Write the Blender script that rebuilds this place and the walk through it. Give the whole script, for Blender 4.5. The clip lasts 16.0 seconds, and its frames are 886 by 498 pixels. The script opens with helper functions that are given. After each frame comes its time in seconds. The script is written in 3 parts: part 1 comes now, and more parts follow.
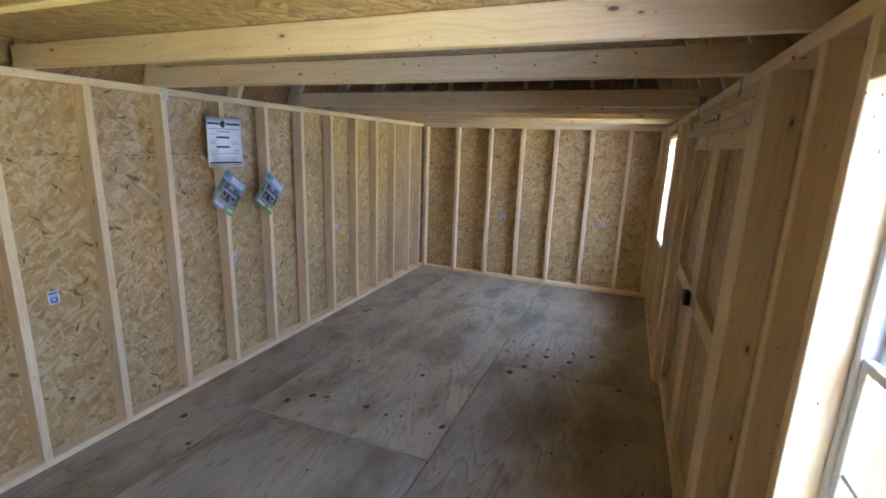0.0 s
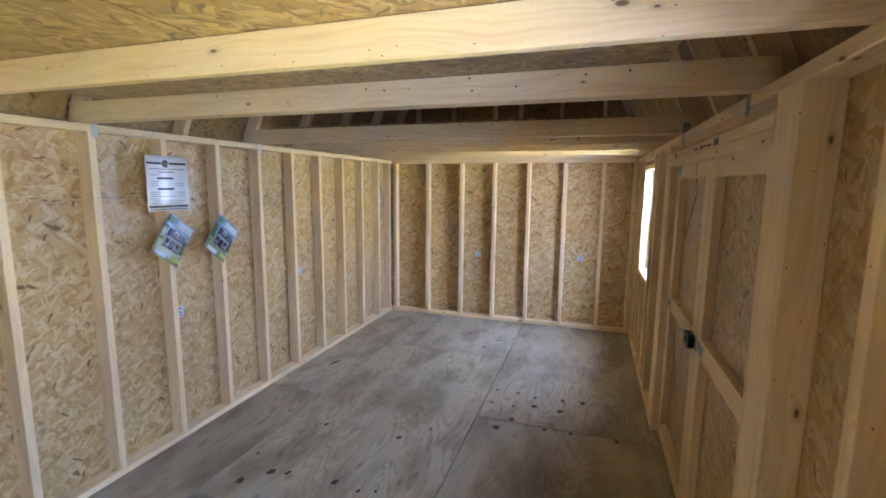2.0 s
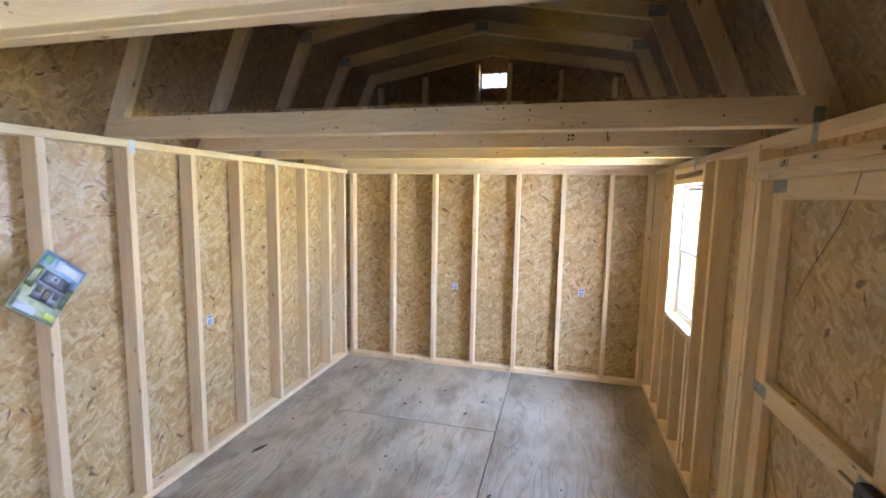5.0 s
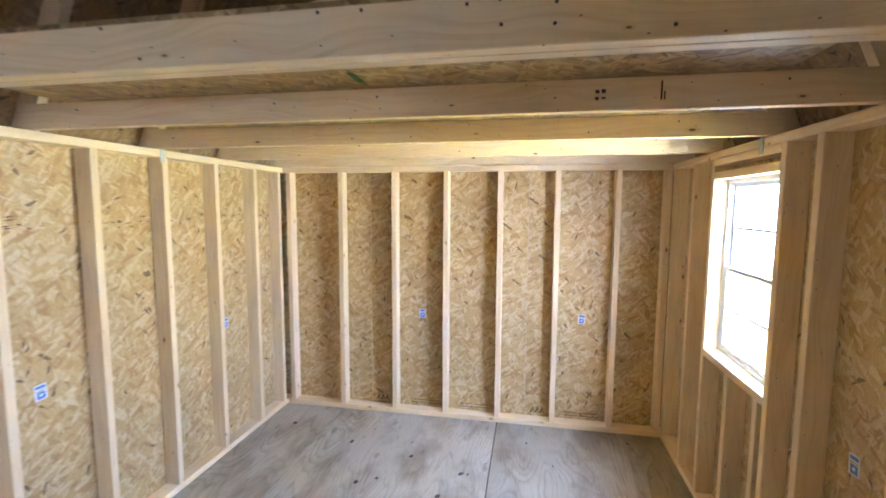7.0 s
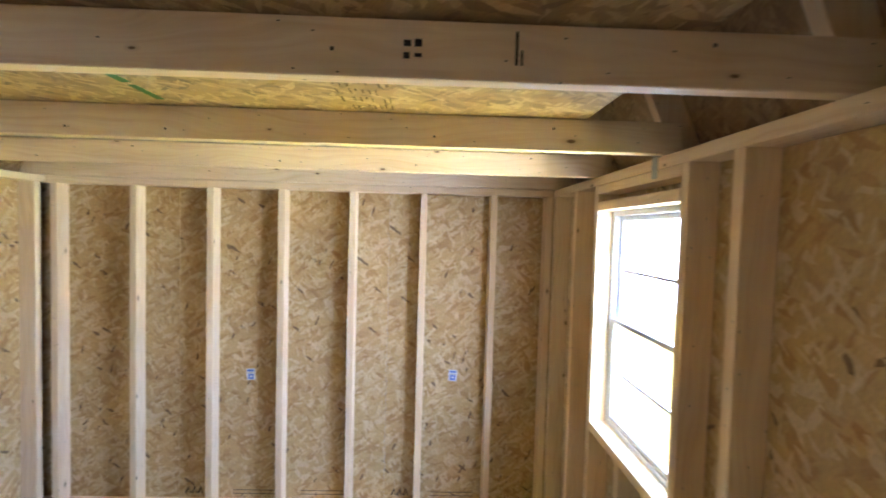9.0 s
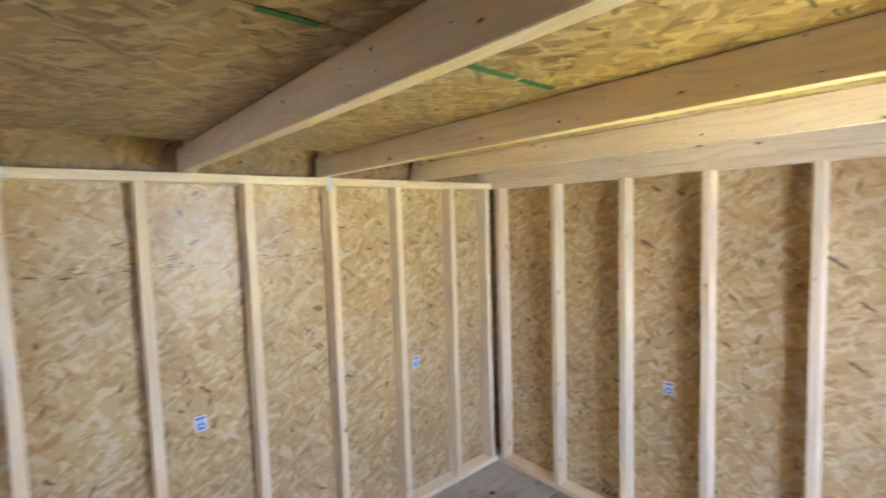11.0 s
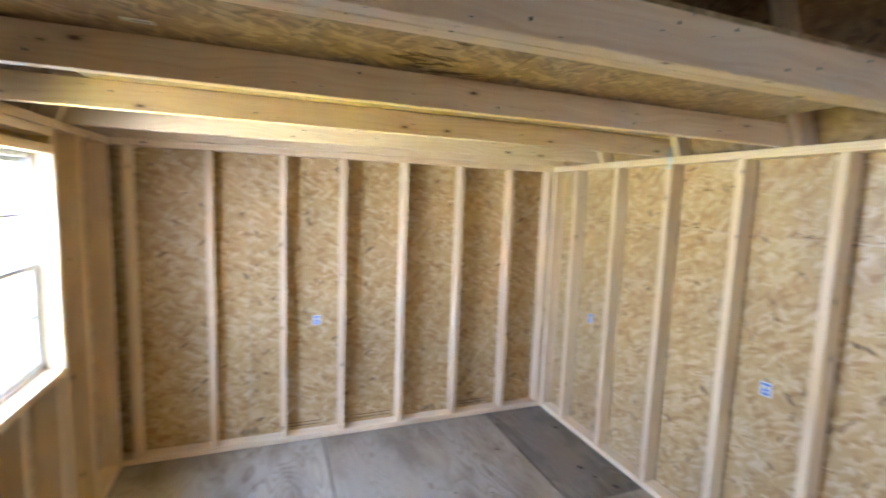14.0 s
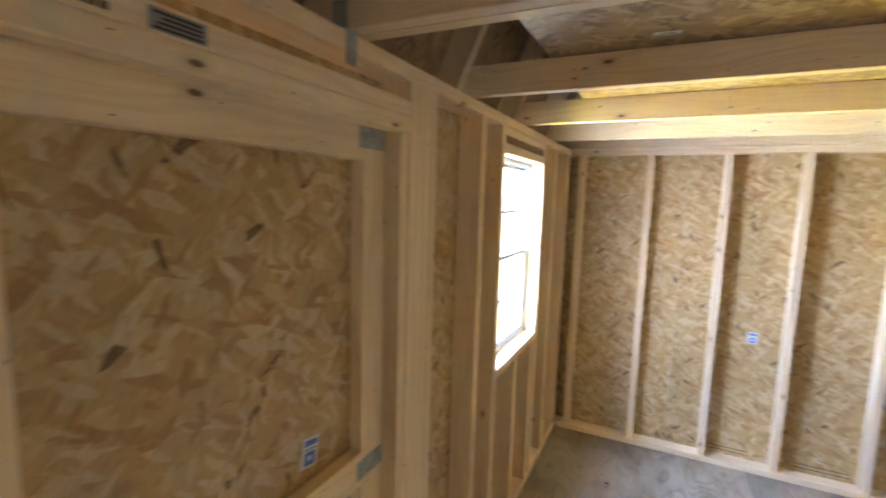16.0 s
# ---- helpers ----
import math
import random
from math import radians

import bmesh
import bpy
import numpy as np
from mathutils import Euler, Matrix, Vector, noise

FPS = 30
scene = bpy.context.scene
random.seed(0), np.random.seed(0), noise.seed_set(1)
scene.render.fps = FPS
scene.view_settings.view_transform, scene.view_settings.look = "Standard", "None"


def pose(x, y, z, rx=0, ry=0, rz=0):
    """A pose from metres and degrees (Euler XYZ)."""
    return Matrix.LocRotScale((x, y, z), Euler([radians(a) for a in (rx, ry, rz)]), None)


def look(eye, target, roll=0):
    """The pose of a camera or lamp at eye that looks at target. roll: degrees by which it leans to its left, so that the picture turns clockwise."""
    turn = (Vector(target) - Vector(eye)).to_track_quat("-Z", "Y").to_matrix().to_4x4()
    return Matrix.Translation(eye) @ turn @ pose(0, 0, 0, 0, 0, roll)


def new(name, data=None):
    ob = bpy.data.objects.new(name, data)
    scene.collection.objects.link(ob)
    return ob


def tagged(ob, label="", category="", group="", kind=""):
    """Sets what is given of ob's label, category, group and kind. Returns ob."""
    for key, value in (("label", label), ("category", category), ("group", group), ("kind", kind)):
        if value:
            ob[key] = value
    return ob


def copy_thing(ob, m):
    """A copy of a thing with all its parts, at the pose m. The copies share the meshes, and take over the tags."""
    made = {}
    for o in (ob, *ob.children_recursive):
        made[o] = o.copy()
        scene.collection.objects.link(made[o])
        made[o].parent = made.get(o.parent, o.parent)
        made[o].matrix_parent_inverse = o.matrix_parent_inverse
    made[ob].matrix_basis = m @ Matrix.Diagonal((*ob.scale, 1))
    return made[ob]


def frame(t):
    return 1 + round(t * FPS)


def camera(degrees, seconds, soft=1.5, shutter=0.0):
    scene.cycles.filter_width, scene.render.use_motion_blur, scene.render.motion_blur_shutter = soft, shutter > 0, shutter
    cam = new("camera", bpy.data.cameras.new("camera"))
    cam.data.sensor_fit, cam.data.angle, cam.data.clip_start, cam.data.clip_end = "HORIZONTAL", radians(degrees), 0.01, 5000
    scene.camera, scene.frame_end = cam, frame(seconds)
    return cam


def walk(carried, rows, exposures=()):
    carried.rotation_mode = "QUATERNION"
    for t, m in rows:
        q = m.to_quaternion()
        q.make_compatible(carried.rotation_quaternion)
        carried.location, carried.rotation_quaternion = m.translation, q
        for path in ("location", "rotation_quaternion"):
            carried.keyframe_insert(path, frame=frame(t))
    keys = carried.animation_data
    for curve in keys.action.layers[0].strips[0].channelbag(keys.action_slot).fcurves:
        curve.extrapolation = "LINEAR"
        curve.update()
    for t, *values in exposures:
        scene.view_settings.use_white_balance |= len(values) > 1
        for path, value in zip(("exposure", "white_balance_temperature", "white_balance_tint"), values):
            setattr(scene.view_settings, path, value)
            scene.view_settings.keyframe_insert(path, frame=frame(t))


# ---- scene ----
cam = camera(88.6, 16.0, 1.7, 0.4)
PATH = [
    (0, (2.535, 0.376, 1.652), (1.818, 2.189, 1.208), 2.0),
    (0.5, (2.524, 0.361, 1.646), (1.807, 2.183, 1.24), 1.9),
    (1, (2.507, 0.397, 1.64), (1.784, 2.223, 1.261), 1.6),
    (1.5, (2.46, 0.503, 1.642), (1.752, 2.346, 1.321), 1.2),
    (2, (2.421, 0.636, 1.637), (1.806, 2.518, 1.353), 0.5),
    (2.5, (2.297, 0.78, 1.647), (1.72, 2.676, 1.376), 0.4),
    (3, (2.153, 0.931, 1.664), (1.647, 2.847, 1.397), -0.0),
    (3.5, (2.129, 1.058, 1.658), (1.659, 2.985, 1.4), -0.1),
    (4, (2.159, 1.26, 1.668), (1.679, 3.188, 1.432), 1.0),
    (4.2, (2.165, 1.344, 1.665), (1.637, 3.258, 1.424), 1.4),
    (6.3, (1.937, 2.287, 1.668), (1.531, 4.234, 1.46), -0.0),
    (6.5, (1.956, 2.378, 1.644), (1.548, 4.325, 1.436), -0.1),
    (7, (1.926, 2.614, 1.638), (1.554, 4.569, 1.444), 0.3),
    (7.5, (1.979, 2.897, 1.657), (2.038, 4.889, 1.493), 1.2),
    (8, (2.163, 3.077, 1.655), (2.481, 5.048, 1.535), 2.5),
    (8.2, (2.221, 3.134, 1.66), (2.53, 5.108, 1.563), 2.5),
    (10.5, (2.02, 3.594, 1.687), (0.929, 5.268, 1.605), -1.3),
    (11, (2.079, 3.654, 1.71), (0.581, 4.97, 1.568), -1.8),
    (11.5, (2.08, 3.53, 1.691), (0.284, 4.397, 1.534), -0.5),
    (12, (2.027, 3.336, 1.739), (0.078, 3.718, 1.506), 1.2),
    (12.5, (2.012, 3.163, 1.75), (0.035, 3.021, 1.48), 1.3),
    (13, (2.02, 3.036, 1.745), (0.174, 2.321, 1.457), 0.5),
    (13.5, (2.084, 2.955, 1.665), (0.634, 1.599, 1.424), 0.7),
    (14, (2.032, 3.015, 1.656), (1.327, 1.157, 1.431), 2.1),
    (14.5, (2.029, 3.043, 1.611), (1.83, 1.065, 1.392), 1.1),
    (15, (2.085, 3.042, 1.621), (2.174, 1.055, 1.409), 1.1),
    (15.5, (2.188, 3.034, 1.61), (2.593, 1.086, 1.404), 0.8),
    (16, (2.277, 3.102, 1.601), (3.144, 1.315, 1.364), 1.6),
]
walk(cam, [(t, look(eye, target, roll)) for t, eye, target, roll in PATH],
     [(0, 3.5, 6250, 34), (1.5, 3.8, 6250, 34), (3.5, 4.45, 6250, 34), (7, 4.6, 6250, 34), (8, 4.45, 6250, 34), (10.4, 4.0, 6250, 34), (11, 4.2, 6250, 34), (12.5, 4.25, 6250, 34), (14.5, 4.4, 6250, 34), (16, 4.45, 6250, 34)])

# ---- world, sun ----
world = bpy.data.worlds.new("world")
scene.world = world
world.use_nodes = True
wn = world.node_tree.nodes
sky = wn.new("ShaderNodeTexSky")
sky.sky_type = "NISHITA"
sky.sun_disc = False
sky.sun_elevation, sky.sun_rotation = radians(52), radians(192)
world.node_tree.links.new(sky.outputs[0], wn["Background"].inputs[0])
wn["Background"].inputs[1].default_value = 0.15
sun = new("sun", bpy.data.lights.new("sun", "SUN"))
sun.data.energy, sun.data.angle, sun.data.color = 5.0, radians(0.5), (1.0, 0.95, 0.87)
# high sun behind the shed's back corner: the window side lies in its own shade
sun.matrix_world = look((0, 0, 0), (0.21 * 0.616, 0.978 * 0.616, -0.788))

W, L, H = 2.87, 5.93, 1.92        # clear width, clear length, top of the wall plates
T, D = 0.038, 0.089               # two-by-four


def daylight(name, yc, zc, watts, colour, tilt, spread):
    """Daylight falling in through one window: from the sky above or off the sunlit lawn below."""
    lamp = new(name, bpy.data.lights.new(name, "AREA"))
    lamp.data.shape, lamp.data.size, lamp.data.size_y = "RECTANGLE", 2.10, 1.10
    lamp.data.energy, lamp.data.color, lamp.data.spread = watts, colour, radians(spread)
    eye = Vector((W + 0.50, yc, zc))
    lamp.matrix_world = look(eye, eye + Vector((-1, 0, tilt)))
    return lamp


for yc in (1.01, 4.92):
    daylight("window_skylight", yc, 1.84, 18.0, (0.37, 0.635, 1.0), -0.05, 180)
    daylight("window_lawn_light", yc, 0.94, 3.5, (0.90, 1.0, 0.06), 0.50, 84)


# ---- materials ----
def nodes_of(name, rough=0.6):
    m = bpy.data.materials.new(name)
    m.use_nodes = True
    t = m.node_tree
    b = t.nodes["Principled BSDF"]
    b.inputs["Roughness"].default_value = rough
    return m, t, b


def link(t, a, b):
    t.links.new(a, b)


def uv_metres(t, spread=37.0):
    """Surface coordinates in metres, moved by a random step for each piece."""
    uv = t.nodes.new("ShaderNodeUVMap")
    info = t.nodes.new("ShaderNodeObjectInfo")
    mul = t.nodes.new("ShaderNodeMath")
    mul.operation, mul.inputs[1].default_value = "MULTIPLY", spread
    link(t, info.outputs["Random"], mul.inputs[0])
    add = t.nodes.new("ShaderNodeVectorMath")
    add.operation = "ADD"
    link(t, uv.outputs[0], add.inputs[0])
    link(t, mul.outputs[0], add.inputs[1])
    return add.outputs[0], info.outputs["Random"]


def scaled(t, vec, sx, sy, angle=0.0, shift=0.0):
    mp = t.nodes.new("ShaderNodeMapping")
    mp.inputs["Scale"].default_value = (sx, sy, 1)
    rot = t.nodes.new("ShaderNodeVectorRotate")
    rot.rotation_type = "Z_AXIS"
    rot.inputs["Angle"].default_value = angle
    link(t, vec, rot.inputs["Vector"])
    mp.inputs["Location"].default_value = (shift, shift * 0.7, 0)
    link(t, rot.outputs[0], mp.inputs["Vector"])
    return mp.outputs[0]


def tex_noise(t, vec, scale, detail=3.0, rough=0.55, distort=0.0):
    n = t.nodes.new("ShaderNodeTexNoise")
    n.noise_dimensions = "2D"
    n.inputs["Scale"].default_value, n.inputs["Detail"].default_value = scale, detail
    n.inputs["Roughness"].default_value, n.inputs["Distortion"].default_value = rough, distort
    link(t, vec, n.inputs["Vector"])
    return n.outputs["Fac"]


def ramp(t, fac, stops):
    r = t.nodes.new("ShaderNodeValToRGB")
    while len(r.color_ramp.elements) < len(stops):
        r.color_ramp.elements.new(0.5)
    for e, (p, c) in zip(r.color_ramp.elements, stops):
        e.position = p
        e.color = (*c, 1) if len(c) == 3 else c
    link(t, fac, r.inputs[0])
    return r.outputs[0]


def mix(t, fac, a, b, mode="MIX"):
    n = t.nodes.new("ShaderNodeMix")
    n.data_type, n.blend_type = "RGBA", mode
    for sock, val in ((n.inputs[0], fac), (n.inputs[6], a), (n.inputs[7], b)):
        if isinstance(val, (int, float)):
            sock.default_value = val
        elif isinstance(val, tuple):
            sock.default_value = (*val, 1)
        else:
            link(t, val, sock)
    return n.outputs[2]


def calc(t, op, a, b=None, c=None):
    n = t.nodes.new("ShaderNodeMath")
    n.operation = op
    for i, val in enumerate((a, b, c)):
        if val is None:
            continue
        if isinstance(val, (int, float)):
            n.inputs[i].default_value = val
        else:
            link(t, val, n.inputs[i])
    return n.outputs[0]


def relief(t, b, height, strength, dist):
    n = t.nodes.new("ShaderNodeBump")
    n.inputs["Strength"].default_value, n.inputs["Distance"].default_value = strength, dist
    link(t, height, n.inputs["Height"])
    link(t, n.outputs[0], b.inputs["Normal"])


def flakes(t, vec, sx, sy, angle, shift):
    v = t.nodes.new("ShaderNodeTexVoronoi")
    v.voronoi_dimensions = "2D"
    v.inputs["Scale"].default_value = 1.0
    link(t, scaled(t, vec, sx, sy, angle, shift), v.inputs["Vector"])
    s = t.nodes.new("ShaderNodeSeparateColor")
    link(t, v.outputs["Color"], s.inputs[0])
    return s.outputs[0], s.outputs[1], s.outputs[2]


def make_osb(name, light, mid, brown, dark, rough=0.5, fine=1.0):
    """Oriented strand board: overlapping pressed flakes at many angles."""
    m, t, b = nodes_of(name, rough)
    vec, rnd = uv_metres(t)
    wob = t.nodes.new("ShaderNodeTexNoise")
    wob.noise_dimensions = "2D"
    wob.inputs["Scale"].default_value = 26.0
    link(t, vec, wob.inputs["Vector"])
    sub = t.nodes.new("ShaderNodeVectorMath")
    sub.operation, sub.inputs[1].default_value = "SUBTRACT", (0.5, 0.5, 0.5)
    link(t, wob.outputs["Color"], sub.inputs[0])
    sc = t.nodes.new("ShaderNodeVectorMath")
    sc.operation, sc.inputs[3].default_value = "SCALE", 0.011
    link(t, sub.outputs[0], sc.inputs[0])
    ad = t.nodes.new("ShaderNodeVectorMath")
    link(t, vec, ad.inputs[0])
    link(t, sc.outputs[0], ad.inputs[1])
    vec2 = ad.outputs[0]
    stops = [(0.0, brown), (0.25, mid), (0.65, mid), (0.95, light)]
    r, g, bl = flakes(t, vec2, 11 * fine, 34 * fine, 0.3, 0.0)
    col, hgt = ramp(t, r, stops), r
    for k, (ang, cut) in enumerate([(1.2, 0.52), (-0.5, 0.6), (2.1, 0.62), (0.75, 0.66), (-1.1, 0.7)]):
        r, g, bl = flakes(t, vec2, (11 + 2 * k) * fine, (38 + 6 * k) * fine, ang, 3.7 * (k + 1))
        on = calc(t, "GREATER_THAN", g, cut)
        col = mix(t, on, col, ramp(t, r, stops))
        hgt = mix(t, on, hgt, r)
    for ang, cut, sx, sy, tone in ((0.9, 0.993, 25, 95, dark), (-0.35, 0.992, 30, 120, dark), (1.9, 0.955, 28, 100, brown), (0.55, 0.965, 26, 110, brown), (-0.8, 0.92, 24, 100, light), (0.2, 0.94, 30, 120, light)):
        r, g, bl = flakes(t, vec2, sx * fine, sy * fine, ang, 11.3 + 5 * ang)
        col = mix(t, calc(t, "MULTIPLY", calc(t, "GREATER_THAN", g, cut), 0.8), col, tone)
    fibre = tex_noise(t, scaled(t, vec2, 40, 260, 0.5), 1.0, 3.0)
    col = mix(t, 0.55, col, ramp(t, fibre, [(0.3, (0.55, 0.48, 0.40)), (0.66, (1, 1, 1))]), "MULTIPLY")
    stain = tex_noise(t, vec, 1.7, 4.0)
    col = mix(t, 0.4, col, ramp(t, stain, [(0.3, (0.7, 0.66, 0.6)), (0.62, (1, 1, 1))]), "MULTIPLY")
    link(t, col, b.inputs["Base Color"])
    link(t, calc(t, "MULTIPLY_ADD", fibre, 0.25, rough - 0.1), b.inputs["Roughness"])
    relief(t, b, calc(t, "ADD", hgt, calc(t, "MULTIPLY", fibre, 0.25)), 0.22, 0.0015)
    return m


def make_lumber(name, pale, tan, knot=(0.20, 0.105, 0.05), rough=0.62):
    """Planed softwood with long grain, knots and pencil-thin checks."""
    m, t, b = nodes_of(name, rough)
    vec, rnd = uv_metres(t)
    bend = tex_noise(t, scaled(t, vec, 1.6, 5), 1.0, 2.0)
    grain_v = t.nodes.new("ShaderNodeVectorMath")
    link(t, scaled(t, vec, 2.2, 75), grain_v.inputs[0])
    comb = t.nodes.new("ShaderNodeCombineXYZ")
    link(t, calc(t, "MULTIPLY", bend, 9.0), comb.inputs[1])
    link(t, comb.outputs[0], grain_v.inputs[1])
    grain = tex_noise(t, grain_v.outputs[0], 1.0, 3.0, 0.6)
    col = ramp(t, grain, [(0.25, tan), (0.6, pale)])
    hue = ramp(t, rnd, [(0.0, (1, 0.98, 0.95)), (0.35, (0.94, 0.91, 0.86)), (0.7, (1, 0.95, 0.92)), (1.0, (0.97, 0.93, 0.84))])
    col = mix(t, 1.0, col, hue, "MULTIPLY")
    patch = tex_noise(t, scaled(t, vec, 1.5, 9), 1.0, 3.0)
    col = mix(t, 0.35, col, ramp(t, patch, [(0.3, (0.80, 0.71, 0.60)), (0.6, (1, 1, 1))]), "MULTIPLY")
    v = t.nodes.new("ShaderNodeTexVoronoi")
    v.voronoi_dimensions = "2D"
    v.inputs["Scale"].default_value = 1.0
    link(t, scaled(t, vec, 4.2, 10.0), v.inputs["Vector"])
    s = t.nodes.new("ShaderNodeSeparateColor")
    link(t, v.outputs["Color"], s.inputs[0])
    size = calc(t, "MULTIPLY_ADD", s.outputs[0], 0.05, 0.02)
    near = calc(t, "DIVIDE", v.outputs["Distance"], size)
    gate = calc(t, "GREATER_THAN", s.outputs[1], 0.76)
    core = calc(t, "MULTIPLY", ramp(t, near, [(0.6, (1, 1, 1)), (1.0, (0, 0, 0))]), gate)
    halo = calc(t, "MULTIPLY", ramp(t, calc(t, "MULTIPLY", near, 0.4), [(0.3, (0.45, 0.45, 0.45)), (1.0, (0, 0, 0))]), gate)
    col = mix(t, halo, col, (0.50, 0.31, 0.15))
    col = mix(t, core, col, knot)
    nails = t.nodes.new("ShaderNodeTexVoronoi")
    nails.voronoi_dimensions = "2D"
    nails.inputs["Scale"].default_value = 1.0
    link(t, scaled(t, vec, 5.5, 14, 0.0, 5.0), nails.inputs["Vector"])
    dot = calc(t, "LESS_THAN", nails.outputs["Distance"], 0.017)
    col = mix(t, dot, col, (0.10, 0.06, 0.04))
    link(t, col, b.inputs["Base Color"])
    relief(t, b, grain, 0.25, 0.0012)
    return m


def make_plywood(name, dark=(0.26, 0.20, 0.14), mid=(0.40, 0.335, 0.245), pale=(0.48, 0.415, 0.32)):
    """Weathered plywood subfloor: broad flat-sawn figure, patches, scuffs and dirt."""
    m, t, b = nodes_of(name, 0.7)
    vec, rnd = uv_metres(t)
    big = tex_noise(t, scaled(t, vec, 0.9, 4.2), 1.0, 1.5, 0.45, 0.2)
    rings = calc(t, "FRACT", calc(t, "MULTIPLY", big, 15.0))
    early = ramp(t, rings, [(0.0, (1, 1, 1)), (0.55, (0.62, 0.62, 0.62)), (0.86, (0.0, 0.0, 0.0)), (1.0, (0.9, 0.9, 0.9))])
    fine = tex_noise(t, scaled(t, vec, 5, 110), 1.0, 3.0, 0.65)
    strength = tex_noise(t, scaled(t, vec, 1.1, 2.4, 0.0, 9.0), 1.0, 2.0)
    figure = calc(t, "MULTIPLY_ADD", early, 0.30, calc(t, "MULTIPLY", fine, 0.62))
    col = ramp(t, figure, [(0.28, dark), (0.46, mid), (0.66, pale)])
    col = mix(t, ramp(t, strength, [(0.35, (0.15, 0.15, 0.15)), (0.62, (0.8, 0.8, 0.8))]), mid, col)
    tint = ramp(t, rnd, [(0.0, (0.86, 0.82, 0.78)), (0.5, (1, 1, 1)), (1.0, (0.94, 0.89, 0.82))])
    col = mix(t, 1.0, col, tint, "MULTIPLY")
    dirt = tex_noise(t, scaled(t, vec, 1.6, 3.4), 1.0, 6.0, 0.6)
    col = mix(t, 0.75, col, ramp(t, dirt, [(0.34, (0.50, 0.45, 0.39)), (0.56, (1, 1, 1))]), "MULTIPLY")
    scuff = tex_noise(t, scaled(t, vec, 5, 26, 0.25), 1.0, 4.0, 0.7)
    col = mix(t, ramp(t, scuff, [(0.60, (0, 0, 0)), (0.74, (0.45, 0.45, 0.45))]), col, (0.17, 0.135, 0.10))
    plug = t.nodes.new("ShaderNodeTexVoronoi")
    plug.voronoi_dimensions = "2D"
    plug.inputs["Scale"].default_value = 1.0
    link(t, scaled(t, vec, 1.5, 3.1, 0.0, 2.0), plug.inputs["Vector"])
    ring = calc(t, "LESS_THAN", plug.outputs["Distance"], 0.05)
    col = mix(t, calc(t, "MULTIPLY", ring, 0.45), col, (0.20, 0.13, 0.08))
    link(t, col, b.inputs["Base Color"])
    link(t, calc(t, "MULTIPLY_ADD", dirt, 0.3, 0.52), b.inputs["Roughness"])
    relief(t, b, figure, 0.3, 0.0012)
    return m


def make_plain(name, colour, rough=0.5, metal=0.0, vary=0.12, coat=0.0):
    m, t, b = nodes_of(name, rough)
    n = tex_noise(t, uv_metres(t)[0], 40.0, 4.0)
    lo = tuple(c * (1 - vary) for c in colour)
    link(t, ramp(t, n, [(0.3, lo), (0.7, colour)]), b.inputs["Base Color"])
    b.inputs["Metallic"].default_value = metal
    b.inputs["Coat Weight"].default_value = coat
    b.inputs["Coat Roughness"].default_value = 0.06
    return m


def make_grass(name):
    m, t, b = nodes_of(name, 0.9)
    g = t.nodes.new("ShaderNodeTexCoord")
    n1, n2 = tex_noise(t, g.outputs["Object"], 0.6, 6.0), tex_noise(t, g.outputs["Object"], 25.0, 4.0)
    col = ramp(t, n1, [(0.3, (0.13, 0.13, 0.03)), (0.7, (0.24, 0.22, 0.06))])
    col = mix(t, 0.5, col, ramp(t, n2, [(0.3, (0.4, 0.45, 0.3)), (0.7, (1, 1, 1))]), "MULTIPLY")
    link(t, col, b.inputs["Base Color"])
    return m


def make_glass(name):
    m, t, b = nodes_of(name, 0.02)
    b.inputs["Transmission Weight"].default_value = 1.0
    b.inputs["IOR"].default_value = 1.05
    return m


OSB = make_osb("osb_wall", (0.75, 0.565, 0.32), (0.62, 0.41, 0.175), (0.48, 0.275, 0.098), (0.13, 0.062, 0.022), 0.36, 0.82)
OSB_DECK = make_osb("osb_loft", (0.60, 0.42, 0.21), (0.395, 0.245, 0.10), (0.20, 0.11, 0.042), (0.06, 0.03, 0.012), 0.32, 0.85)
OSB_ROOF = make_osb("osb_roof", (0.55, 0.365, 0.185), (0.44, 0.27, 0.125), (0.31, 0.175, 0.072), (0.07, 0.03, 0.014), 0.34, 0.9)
PINE = make_lumber("framing_lumber", (0.91, 0.745, 0.51), (0.82, 0.62, 0.375))
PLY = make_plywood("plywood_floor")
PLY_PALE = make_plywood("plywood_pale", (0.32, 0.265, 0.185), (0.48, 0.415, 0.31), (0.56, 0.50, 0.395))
PLY_DARK = make_plywood("plywood_dark", (0.13, 0.105, 0.075), (0.22, 0.18, 0.135), (0.29, 0.245, 0.185))
GALV = make_plain("galvanised_steel", (0.46, 0.48, 0.46), 0.5, 0.35, 0.4)
BLACK = make_plain("black_enamel", (0.012, 0.012, 0.014), 0.4)
TIE_LIT = make_plain("zinc_lit", (0.70, 0.72, 0.72), 0.3, 0.9)
FAINT = make_plain("faded_stamp_ink", (0.13, 0.09, 0.05), 0.8)
RUST = make_plain("bare_bolt", (0.35, 0.22, 0.12), 0.5, 0.6)
VINYL = make_plain("white_vinyl", (0.62, 0.62, 0.62), 0.4)
PAPER = make_plain("white_paper", (0.72, 0.73, 0.73), 0.35, 0.0, 0.04, 0.8)
INK = make_plain("black_ink", (0.02, 0.025, 0.02), 0.5)
GREY_INK = make_plain("grey_print", (0.30, 0.31, 0.30), 0.5)
